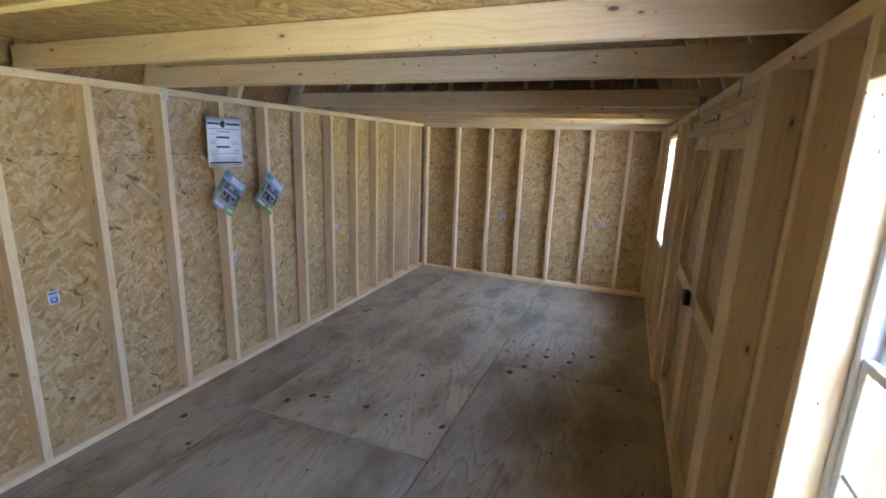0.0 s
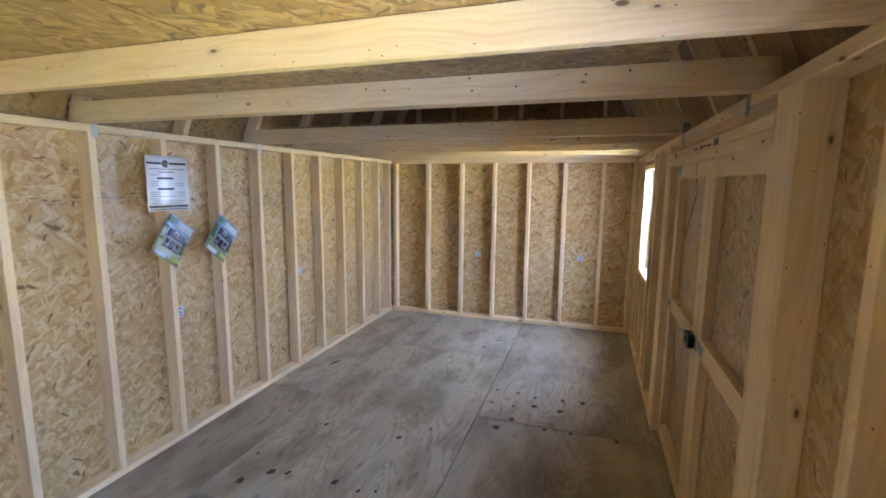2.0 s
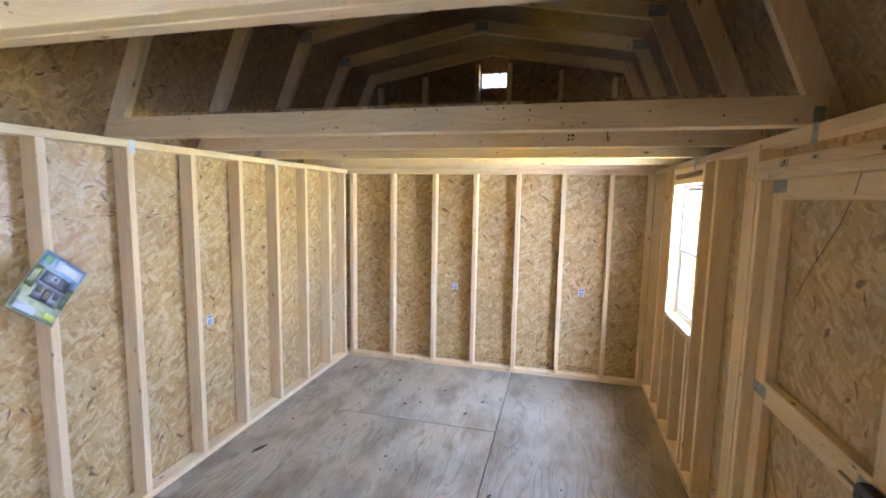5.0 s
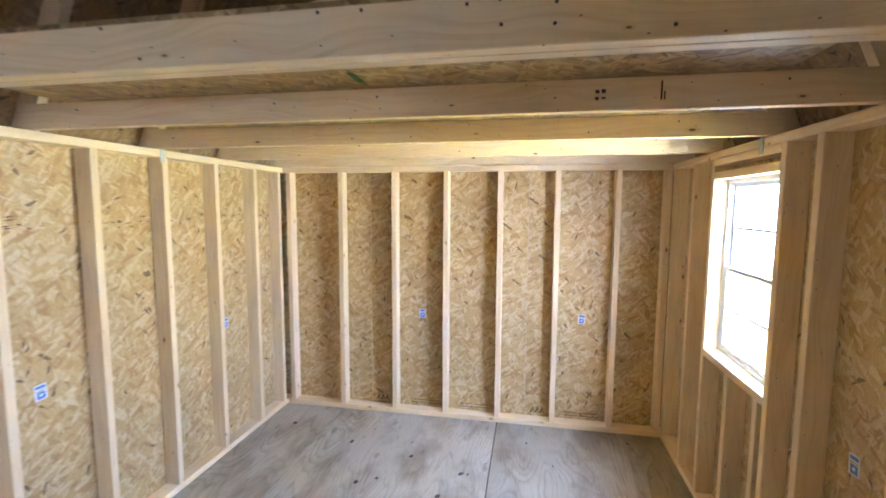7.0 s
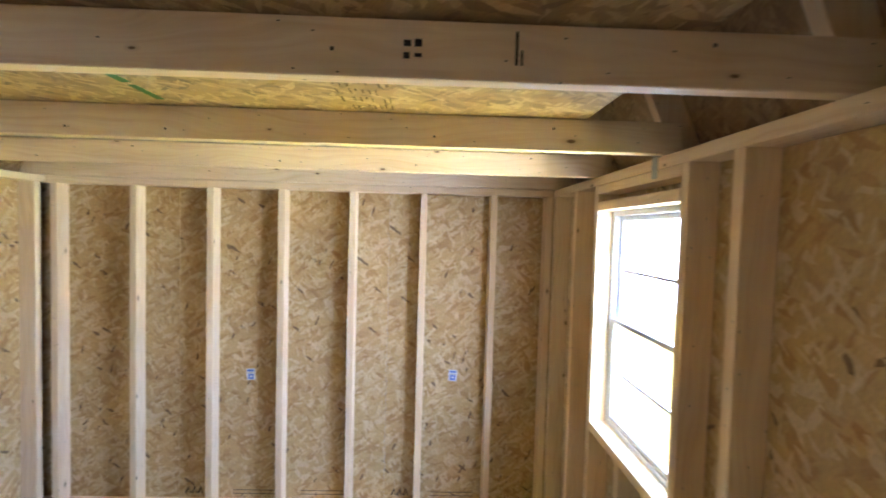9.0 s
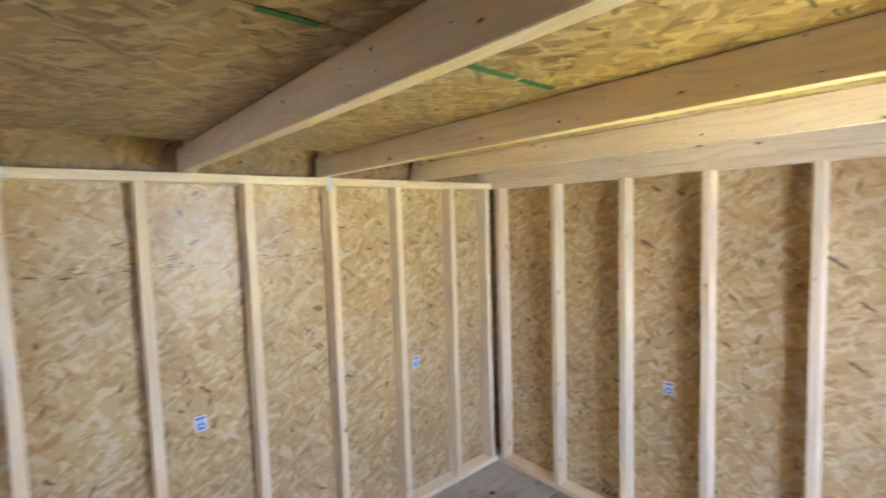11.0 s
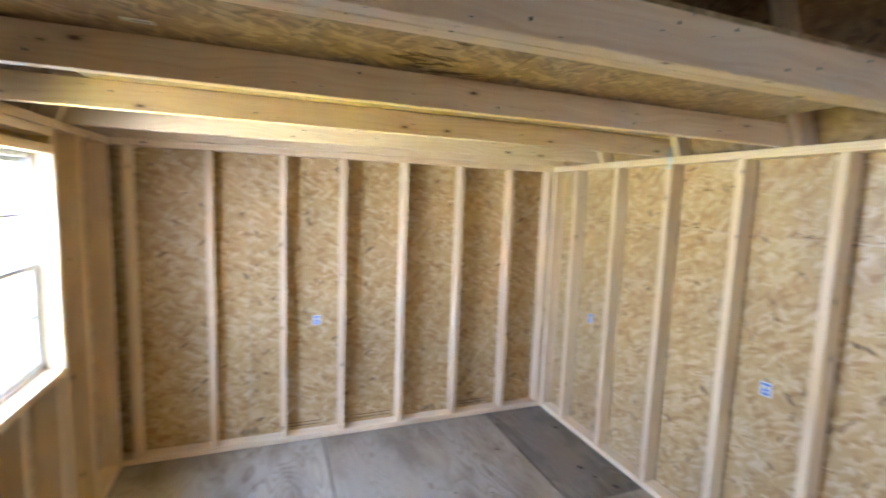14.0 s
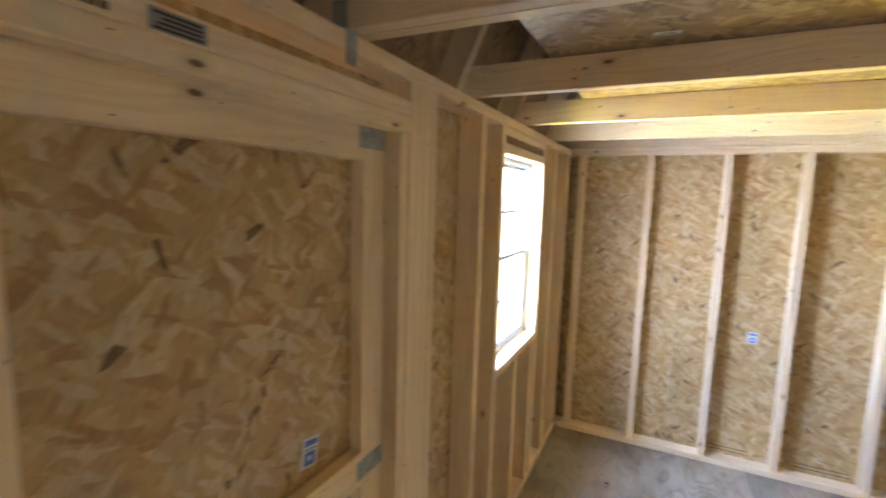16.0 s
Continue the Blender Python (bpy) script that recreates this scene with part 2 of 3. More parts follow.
STAMP = make_plain("stamp_ink", (0.035, 0.022, 0.014), 0.7)
GREEN = make_plain("green_edge_paint", (0.02, 0.16, 0.06), 0.6)
LABEL = make_plain("label_white", (0.78, 0.81, 0.86), 0.4)
LABEL_BLUE = make_plain("label_blue", (0.10, 0.22, 0.62), 0.4)
PRINT_SKY = make_plain("print_sky_blue", (0.22, 0.42, 0.68), 0.35, 0.0, 0.3, 0.3)
PRINT_GRASS = make_plain("print_lawn_green", (0.30, 0.38, 0.22), 0.35, 0.0, 0.45, 0.3)
PRINT_TREE = make_plain("print_tree_green", (0.13, 0.20, 0.08), 0.35, 0.0, 0.5, 0.3)
PRINT_BADGE = make_plain("print_badge_green", (0.10, 0.30, 0.20), 0.35, 0.0, 0.2, 0.3)
PRINT_WALL = make_plain("print_grey_siding", (0.24, 0.26, 0.32), 0.35, 0.0, 0.2, 0.3)
PRINT_ROOF = make_plain("print_slate_roof", (0.13, 0.14, 0.19), 0.35, 0.0, 0.3, 0.3)
PRINT_DARK = make_plain("print_dark", (0.02, 0.02, 0.025), 0.35, 0.0, 0.3, 0.3)
PRINT_PALE = make_plain("print_pale", (0.66, 0.74, 0.82), 0.35, 0.0, 0.1, 0.3)
PRINT_YELLOW = make_plain("print_yellow_green", (0.52, 0.62, 0.12), 0.35, 0.0, 0.1, 0.3)
STRAND = make_plain("dark_strand", (0.15, 0.08, 0.03), 0.7, 0.0, 0.5)
NAIL = make_plain("dull_nail", (0.06, 0.045, 0.03), 0.6, 0.3)
KNOT = make_plain("knot_wood", (0.05, 0.03, 0.018), 0.6, 0.0, 0.5)
GAP = make_plain("floor_joist_shade", (0.035, 0.028, 0.02), 0.9)
SHINGLE = make_plain("roof_felt", (0.05, 0.05, 0.055), 0.9)
SIDING = make_plain("painted_siding", (0.55, 0.55, 0.53), 0.7)
GRASS = make_grass("grass")
GLASS = make_glass("window_glass")


# ---- building blocks ----
def box_uv(bm):
    """Coordinates in metres; the first one runs along the piece's length."""
    lay = bm.loops.layers.uv.verify()
    co = [v.co for v in bm.verts]
    span = [max(c[i] for c in co) - min(c[i] for c in co) for i in range(3)]
    long_axis = span.index(max(span))
    for f in bm.faces:
        f.normal_update()
        n = [abs(c) for c in f.normal]
        drop = n.index(max(n))
        axes = [i for i in range(3) if i != drop]
        if long_axis in axes:
            axes = [long_axis] + [i for i in axes if i != long_axis]
        for lp in f.loops:
            c = lp.vert.co
            lp[lay].uv = (c[axes[0]], c[axes[1]] + 1.7 * drop)


def finish(name, bm, material, smooth=False):
    me = bpy.data.meshes.new(name)
    box_uv(bm)
    bm.to_mesh(me)
    bm.free()
    me.materials.append(material)
    if smooth:
        for p in me.polygons:
            p.use_smooth = True
    return new(name, me)


def part(name, bm, material, parent, label="", smooth=False):
    ob = finish(name, bm, material, smooth)
    ob.parent = parent
    if label:
        tagged(ob, label)
    return ob


def box(lo, hi, bevel=0.0):
    bm = bmesh.new()
    bmesh.ops.create_cube(bm, size=1.0)
    lo, hi = Vector(lo), Vector(hi)
    for v in bm.verts:
        v.co = Vector([lo[i] + (v.co[i] + 0.5) * (hi[i] - lo[i]) for i in range(3)])
    if bevel:
        bmesh.ops.bevel(bm, geom=list(bm.edges), offset=bevel, segments=1, affect="EDGES")
    return bm


def prism(pts, y0, y1, axis=1):
    """A flat outline (two coordinates each) given thickness along one axis."""
    bm = bmesh.new()

    def place(p, d):
        c = list(p)
        c.insert(axis, d)
        return bm.verts.new(c)
    a, b = [place(p, y0) for p in pts], [place(p, y1) for p in pts]
    bm.faces.new(a)
    bm.faces.new(b[::-1])
    n = len(pts)
    for i in range(n):
        bm.faces.new((a[i], b[i], b[(i + 1) % n], a[(i + 1) % n]))
    bmesh.ops.recalc_face_normals(bm, faces=bm.faces)
    return bm


def setting(name, label, category):
    return tagged(new(name), label, category, kind="structure")


def board(name, lo, hi, parent, material=None, label=""):
    return part(name, box(lo, hi, 0.0022), material or PINE, parent, label)


# ---- ground and floor ----
bm = bmesh.new()
bmesh.ops.create_grid(bm, x_segments=2, y_segments=2, size=600)
for v in bm.verts:
    v.co.z = -0.32
tagged(finish("ground", bm, GRASS), "sunlit green grass around the shed", "grass", kind="structure")

floor = setting("floor", "weathered plywood subfloor with dark knots and joints", "floor")
part("subfloor", box((-0.10, -0.10, -0.16), (W + 0.10, L + 0.10, -0.019)), GAP, floor, "dark timber deck under the plywood")
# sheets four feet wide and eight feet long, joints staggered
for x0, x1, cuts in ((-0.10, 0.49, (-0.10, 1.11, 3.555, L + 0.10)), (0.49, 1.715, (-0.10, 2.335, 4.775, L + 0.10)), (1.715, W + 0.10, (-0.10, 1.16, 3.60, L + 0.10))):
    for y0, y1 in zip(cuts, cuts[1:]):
        # the south-west corner sheet takes the darkest plywood tone
        part("plywood_sheet", box((x0 + 0.0040, y0 + 0.0040, -0.018), (x1 - 0.0040, y1 - 0.0040, 0.0), 0.0015), PLY_DARK if x0 < 0 and y0 < 0 else PLY_PALE if y0 > 2.3 and x0 < 1 and y0 != 1.11 else PLY, floor)

# ---- walls ----
STUDS_WEST = [0.019] + [0.28 + 0.4070 * k for k in range(14)] + [L - 0.045]
STUDS_FAR = [0.048, 0.485, 0.915, 1.315, 1.715, 2.12, 2.525, 2.845]
STUDS_BACK = [0.022, 0.352, 0.757, 1.175, 1.59, 1.965, 2.38, 2.79]
Z0, Z1 = T, H - T


def plates(parent, lo, hi):
    board("bottom_plate", (lo[0], lo[1], 0.0), (hi[0], hi[1], T), parent)
    board("top_plate", (lo[0], lo[1], H - T), (hi[0], hi[1], H), parent)


wall_w = setting("wall_west", "open stud wall with strand board sheathing", "wall")
plates(wall_w, (-D, -D, 0), (0, L + D, 0))
for y in STUDS_WEST:
    board("stud", (-D, y - T / 2, Z0), (0, y + T / 2, Z1), wall_w)
for y0, y1 in zip((-D - 0.015, 1.094, 2.315, 3.535, 4.755), (1.094, 2.315, 3.535, 4.755, L + D + 0.015)):
    for z0, z1 in ((-0.1, 1.535), (1.535, H)):
        part("sheathing_panel", box((-D - 0.014, y0 + 0.0008, z0 + 0.0006), (-D, y1 - 0.0008, z1 - 0.0006)), OSB, wall_w)

wall_n = setting("wall_north", "open stud end wall with strand board sheathing", "wall")
plates(wall_n, (0.004, L, 0), (W - 0.004, L + D, 0))
for x in STUDS_FAR:
    board("stud", (x - T / 2, L, Z0), (x + T / 2, L + D, Z1), wall_n)
for x0, x1 in ((-D, 0.70), (0.70, 1.92), (1.92, W + D)):
    part("sheathing_panel", box((x0 + 0.001, L + D, -0.1), (x1 - 0.001, L + D + 0.014, H + 0.02)), OSB, wall_n)

wall_s = setting("wall_south", "open stud end wall with strand board sheathing", "wall")
plates(wall_s, (0.004, -D, 0), (W - 0.004, 0, 0))
for x in STUDS_BACK:
    board("stud", (x - T / 2, -D, Z0), (x + T / 2, 0, Z1), wall_s)
for x0, x1 in ((-D, 0.95), (0.95, 2.17), (2.17, W + D)):
    part("sheathing_panel", box((x0 + 0.001, -D - 0.014, -0.1), (x1 - 0.001, -D, H + 0.02)), OSB, wall_s)

wall_e = setting("wall_east", "stud wall with two windows and a double door", "wall")
DOOR0, DOOR1 = 2.125, 3.805
WIN = ((0.69, 1.33), (4.60, 5.24))
SILL, HEAD = 0.87, 1.775
XE = W + D
board("top_plate", (W, -D, H - T), (XE, L + D, H), wall_e)
board("bottom_plate", (W, -D, 0), (XE, DOOR0 - 0.002, T), wall_e)
board("bottom_plate", (W, DOOR1 + 0.002, 0), (XE, L + D, T), wall_e)
for y in (0.019, 0.40, 1.57, 4.36, 5.545, L - 0.019):
    board("stud", (W, y - T / 2, Z0), (XE, y + T / 2, Z1), wall_e)
for k in range(3):
    board("king_stud", (W, DOOR0 - T * (k + 2) + 0.001, Z0), (XE, DOOR0 - T * (k + 1), Z1), wall_e)
    if k == 2:
        board("king_stud", (W, DOOR0 - T * 5 + 0.001, Z0), (XE, DOOR0 - T * 4, Z1), wall_e)
    board("king_stud", (W, DOOR1 + T * (k + 1), Z0), (XE, DOOR1 + T * (k + 2) - 0.001, Z1), wall_e)
for y0 in (DOOR0 - T + 0.001, DOOR1 + 0.001):
    board("trimmer_stud", (W + 0.004, y0, Z0), (XE, y0 + T - 0.003, 1.753), wall_e)
for z0, z1 in ((1.793, 1.831), (1.7545, 1.7920)):
    board("door_header", (W - 0.002, DOOR0 - T + 0.002, z0), (W + 0.046, DOOR1 + T - 0.002, z1), wall_e)
for y0, y1 in WIN:
    for ya in (y0 - T, y1):
        board("window_stud", (W, ya + 0.0005, Z0), (XE, ya + T - 0.0005, Z1), wall_e)
    board("window_sill", (W - 0.003, y0 + 0.001, SILL - T), (XE, y1 - 0.001, SILL), wall_e)
    board("window_header", (W, y0 + 0.001, HEAD), (XE, y1 - 0.001, HEAD + T), wall_e)
    board("blocking", (W, y0 + 0.001, 1.846), (XE, y1 - 0.001, 1.880), wall_e)
    for yc in (y0 + 0.06, (y0 + y1) / 2 + 0.03):
        board("cripple_stud", (W, yc - T / 2, Z0), (XE, yc + T / 2, SILL - T), wall_e)
ycuts = (-D, WIN[0][0], WIN[0][1], DOOR0, DOOR1, WIN[1][0], WIN[1][1], L + D)
for k, (y0, y1) in enumerate(zip(ycuts, ycuts[1:])):
    zs = {1: ((-0.1, SILL - 0.01), (HEAD + 0.01, H)), 5: ((-0.1, SILL - 0.01), (HEAD + 0.01, H)), 3: ((1.79, H),)}.get(k, ((-0.1, H),))
    for z0, z1 in zs:
        part("sheathing_panel", box((XE, y0, z0), (XE + 0.014, y1, z1)), OSB, wall_e)

# outside cladding
SX = 0.026
for par, lo, hi in ((wall_w, (-D - SX, -D - SX, -0.2), (-D - 0.0145, L + D + SX, H)), (wall_n, (-D - SX, L + D + 0.0145, -0.2), (XE + SX, L + D + SX, H + 0.02)),
                    (wall_s, (-D - SX, -D - SX, -0.2), (XE + SX, -D - 0.0145, H + 0.02))):
    part("siding", box(lo, hi), SIDING, par, "painted outside cladding")
for k, (y0, y1) in enumerate(zip(ycuts, ycuts[1:])):
    zs = {1: ((-0.2, SILL - 0.01), (HEAD + 0.01, H)), 5: ((-0.2, SILL - 0.01), (HEAD + 0.01, H)), 3: ((1.79, H),)}.get(k, ((-0.2, H),))
    for z0, z1 in zs:
        part("siding", box((XE + 0.0145, y0 - 0.004 * (k % 2), z0), (XE + SX, y1 + 0.004 * (k % 2), z1)), SIDING, wall_e, "painted outside cladding")


# ---- windows ----
def window(name, y0, y1):
    w = tagged(new(name), "white vinyl single-hung window in a bare wood opening", "window", kind="structure")
    x0, x1, f = XE - 0.022, XE + 0.03, 0.022
    zc = (SILL + HEAD) / 2 - 0.01
    for nm, lo, hi in (("frame_jamb", (y0, SILL), (y0 + f, HEAD)), ("frame_jamb", (y1 - f, SILL), (y1, HEAD)),
                       ("frame_sill", (y0 + f, SILL), (y1 - f, SILL + f)), ("frame_head", (y0 + f, HEAD - f), (y1 - f, HEAD))):
        part(nm, box((x0, lo[0], lo[1]), (x1, hi[0], hi[1]), 0.002), VINYL, w)
    for nm, za, zb, xa in (("lower_sash", SILL + f, zc + 0.012, x0 + 0.004), ("upper_sash", zc - 0.012, HEAD - f, x0 + 0.026)):
        s, xb, g = None, xa + 0.018, 0.020
        a, b = y0 + f + 0.001, y1 - f - 0.001
        s = part(nm, box((xa, a, za), (xb, a + g, zb), 0.002), VINYL, w)
        part("stile", box((xa, b - g, za), (xb, b, zb), 0.002), VINYL, s)
        part("rail", box((xa + 0.001, a + g, za), (xb - 0.001, b - g, za + g), 0.002), VINYL, s)
        part("rail", box((xa + 0.001, a + g, zb - g), (xb - 0.001, b - g, zb), 0.002), VINYL, s)
        zm = (za + zb) / 2
        part("muntin", box((xa + 0.004, a + g, zm - 0.006), (xb - 0.004, b - g, zm + 0.006), 0.001), VINYL, s)
        for zg0, zg1 in ((za + g, zm - 0.006), (zm + 0.006, zb - g)):
            p = part("pane", box((xa + 0.008, a + g, zg0), (xa + 0.011, b - g, zg1)), GLASS, s)
            p.visible_shadow = False
    return w


window("window_1", *WIN[0])
window("window_2", *WIN[1])

# ---- double door ----
def door(name, y0, y1, latch_side):
    d = tagged(new(name), "closed strand board door leaf with a bare wood frame", "door", kind="structure")
    xa, xb, za, zb, s = W + 0.048, W + 0.086, 0.012, 1.780, 0.089
    y0, y1 = y0 + 0.003, y1 - 0.003
    part("door_panel", box((xb, y0, za), (xb + 0.013, y1, zb)), OSB_DOOR, d)
    part("siding", box((xb + 0.0135, y0 - 0.0025, za - 0.03), (xb + 0.026, y1 + 0.0025, zb)), SIDING, d, "painted outside cladding")
    board("stile", (xa, y0, za), (xb, y0 + s, zb), d)
    board("stile", (xa, y1 - s, za), (xb, y1, zb), d)
    board("top_rail", (xa, y0 + s, 1.677), (xb, y1 - s, zb), d)
    board("bottom_rail", (xa, y0 + s, za), (xb, y1 - s, za + s), d)
    board("middle_rail", (xa, y0 + s, 0.862), (xb, y1 - s, 0.862 + s), d)
    for yy, outer in ((y0 + s, not latch_side == 0), (y1 - s, latch_side == 0)):
        for zc in (0.906, 1.729) if outer else (0.906,):
            if outer:
                yy = y0 + 0.055 if latch_side else y1 - 0.055
            part("nail_plate", box((xa - 0.0015, yy - 0.054, zc - 0.025), (xa, yy + 0.054, zc + 0.025)), GALV, d, "toothed galvanised joint plate")
    return d


OSB_DOOR = OSB
MID = (DOOR0 + DOOR1) / 2
door_1 = door("door_1", DOOR0, MID, 1)
door_2 = door("door_2", MID, DOOR1, 0)

latch = tagged(new("door_latch"), "black metal door latch with a rusty rod", "door latch")
latch.matrix_world = pose(W + 0.048, MID + 0.045, 0.905)
part("mounting_plate", box((-0.004, -0.06, -0.036), (0.0, 0.03, 0.036), 0.002), GALV, latch, "grey steel mounting plate")
part("grip", prism([(-0.050, 0.020), (-0.036, 0.034), (0.040, 0.034), (0.056, 0.018), (0.056, 0.008), (-0.050, 0.008)], -0.034, -0.006, 0), BLACK, latch, "black loop grip")
part("grip", prism([(-0.050, -0.008), (0.056, -0.008), (0.050, -0.030), (0.030, -0.036), (-0.036, -0.034), (-0.050, -0.022)], -0.034, -0.006, 0), BLACK, latch, "black loop grip")
part("grip_end", box((-0.034, 0.028, -0.0085), (-0.006, 0.056, 0.0085), 0.002), BLACK, latch)
part("grip_end", box((-0.034, -0.050, -0.0085), (-0.006, -0.026, 0.0085), 0.002), BLACK, latch)
part("slot_plate", box((-0.012, -0.026, -0.0085), (-0.005, 0.028, 0.0085)), GALV, latch)
bm = bmesh.new()
bmesh.ops.create_cone(bm, cap_ends=True, segments=10, radius1=0.005, radius2=0.005, depth=0.10)
bm.transform(pose(-0.022, 0.09, 0.004, 90, 0, 0))
part("latch_rod", bm, RUST, latch, "rusty thin rod")

# ---- lofts ----
TRUSS = [2.315 + 0.6096 * k for k in range(-3, 6)]
JZ, JH = H + 0.003, 0.096
DECK_Z = JZ + JH


def loft(name, joist_ys, deck_y0, deck_y1, cuts):
    lf = setting(name, "storage loft of pine joists and strand board", "loft")
    for y in joist_ys:
        board("joist", (-0.055, y, JZ), (W + 0.055, y + T - 0.001, DECK_Z), lf)
    for x0, x1 in ((0.18, 1.40), (1.404, 2.625)):
        for y0, y1 in zip(cuts, cuts[1:]):
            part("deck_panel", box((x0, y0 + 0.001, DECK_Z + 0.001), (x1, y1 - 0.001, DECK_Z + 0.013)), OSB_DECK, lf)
    return lf


loft_n = loft("loft_north", [3.477, 3.517, TRUSS[6] - 0.057, TRUSS[7] - 0.057, TRUSS[8] - 0.057, L - 0.02], 3.48, L, (3.481, L + 0.06))
loft_s = loft("loft_south", [2.258, 2.298, TRUSS[2] - 0.057, TRUSS[1] - 0.057, TRUSS[0] - 0.057, -0.02], 0, 2.33, (-0.06, 2.330))
# painted panel edge showing from below along the joint
for lf, y0, y1 in ((loft_n, 3.57, 4.06), (loft_n, 4.14, 4.68), (loft_n, 4.75, 5.28), (loft_n, 5.34, 5.88)):
    n = 3
    for k in range(n):
        a = y0 + (y1 - y0) * (k + 0.12 * random.random()) / n
        b = a + (y1 - y0) / n * random.uniform(0.35, 0.8)
        part("painted_edge", box((1.385 + 0.006 * random.random(), a, DECK_Z - 0.0015), (1.403 + 0.01 * random.random(), b, DECK_Z + 0.0005)), GREEN, lf, "faded green edge paint")

# ---- gambrel roof ----
roof = setting("roof", "gambrel roof of bare rafters and strand board", "roof")
FOOT, BREAK, PEAK = Vector((-0.05, H)), Vector((0.305, 2.74)), Vector((W / 2, 2.945))


def offset(d):
    """The roof's inner line moved outwards by d: foot, break, ridge."""
    a, b = (BREAK - FOOT).normalized(), (PEAK - BREAK).normalized()
    na, nb = Vector((-a.y, a.x)), Vector((-b.y, b.x))
    f = FOOT + na * d
    f = f - a * ((f.y - H) / a.y)
    h = (na + nb).normalized()
    br = BREAK + h * (d / h.dot(na))
    pk = PEAK + nb * d
    pk = pk + b * ((W / 2 - pk.x) / b.x)
    return f, br, pk


def mirrored(pts):
    return [Vector((W - p.x, p.y)) for p in pts]


f0, b0, p0 = offset(0.0)
f1, b1, p1 = offset(D)
f2, b2, p2 = offset(D + 0.013)
f3, b3, p3 = offset(D + 0.021)
for y in TRUSS + [L + 0.0, -D + 0.0]:
    y0, y1 = (y, y + T) if y in (L, -D) else (y - T / 2, y + T / 2)
    for quad in ([f0, b0, b1, f1], [b0, p0, p1, b1]):
        for pts in (quad, mirrored(quad)):
            part("rafter", prism(pts, y0, y1), PINE, roof)
    if y not in (L, -D):
        for c in (b0 + (b1 - b0) * 0.5, Vector((W - b0.x - (b1.x - b0.x) * 0.5, (b0.y + b1.y) / 2)), (p0 + p1) / 2):
            for yy in (y0 - 0.0015, y1):
                part("nail_plate", box((c.x - 0.05, yy, c.y - 0.033), (c.x + 0.05, yy + 0.0015, c.y + 0.033)), GALV, roof, "toothed galvanised joint plate")
ye0, ye1 = -D - 0.03, L + D + 0.03
drop = (b1 - f1).normalized() * 0.10
for cuts, quad in (((ye0, 1.10, 3.53, ye1), [f1 - drop, b1, b2, f2 - drop]), ((ye0, 2.31, 4.74, ye1), [b1, p1, p2, b2])):
    for y0, y1 in zip(cuts, cuts[1:]):
        for pts in (quad, mirrored(quad)):
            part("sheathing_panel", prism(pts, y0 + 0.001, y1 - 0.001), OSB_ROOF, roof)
for quad in ([f2 - drop, b2, b3, f3 - drop], [b2, p2, p3, b3]):
    for pts in (quad, mirrored(quad)):
        part("roofing", prism(pts, ye0, ye1), SHINGLE, roof, "dark roofing felt")
part("soffit", box((f2.x - 0.06, ye0, 1.835), (-D - 0.014, ye1, 1.85)), OSB, roof)
part("soffit", box((XE + 0.014, ye0, 1.835), (W - f2.x + 0.06, ye1, 1.85)), OSB, roof)


def roof_z(x):
    """Height of the sheathing's underside over x."""
    x = min(x, W - x)
    if x < b1.x:
        return f1.y + (b1.y - f1.y) * (x - f1.x) / (b1.x - f1.x)
    return b1.y + (p1.y - b1.y) * (x - b1.x) / (p1.x - b1.x)


GW = (1.325, 1.575, 2.665, 2.815)        # the small gable window


def gable(name, ya, yb, ystud, hole):
    g = setting(name, "strand board gable with bare studs", "wall")
    xs = [f1.x, b1.x, GW[0], GW[1], W - b1.x, W - f1.x]
    for x0, x1 in zip(xs, xs[1:]):
        if hole and x0 == GW[0]:
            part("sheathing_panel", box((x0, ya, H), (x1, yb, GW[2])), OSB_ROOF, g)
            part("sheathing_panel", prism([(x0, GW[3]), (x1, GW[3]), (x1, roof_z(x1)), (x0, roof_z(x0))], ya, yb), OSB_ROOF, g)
        else:
            pts = [(x0, H), (x1, H), (x1, roof_z(x1)), (x0, roof_z(x0))]
            pts = [p for i, p in enumerate(pts) if i < 2 or p[1] > H + 0.001]
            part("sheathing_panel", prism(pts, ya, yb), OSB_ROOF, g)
    for x in (0.35, 0.80, GW[0] - 0.022, GW[1] + 0.022, 2.05, 2.50):
        zt = roof_z(x) - 0.14
        board("gable_stud", (x - T / 2, ystud, H + T), (x + T / 2, ystud + D - 0.004, zt), g)
    board("gable_plate", (0.0, ystud, H + 0.001), (W, ystud + D, H + T), g)
    return g


gable("gable_north", L + D, L + D + 0.013, L, True)
gable("gable_south", -D - 0.013, -D, -D, False)
w3 = tagged(new("window_3"), "small white gable window with one upright bar", "window", kind="structure")
gy = L + D - 0.01
for lo, hi in (((GW[0], GW[2]), (GW[0] + 0.014, GW[3])), ((GW[1] - 0.014, GW[2]), (GW[1], GW[3])), ((GW[0] + 0.014, GW[2]), (GW[1] - 0.014, GW[2] + 0.014)), ((GW[0] + 0.014, GW[3] - 0.014), (GW[1] - 0.014, GW[3]))):
    part("frame", box((lo[0], gy, lo[1]), (hi[0], gy + 0.03, hi[1]), 0.001), VINYL, w3)
for xm in (GW[0] + 0.105, GW[0] + 0.175):
    part("muntin", box((xm - 0.007, gy + 0.006, GW[2] + 0.014), (xm + 0.007, gy + 0.024, GW[3] - 0.014), 0.001), VINYL, w3)
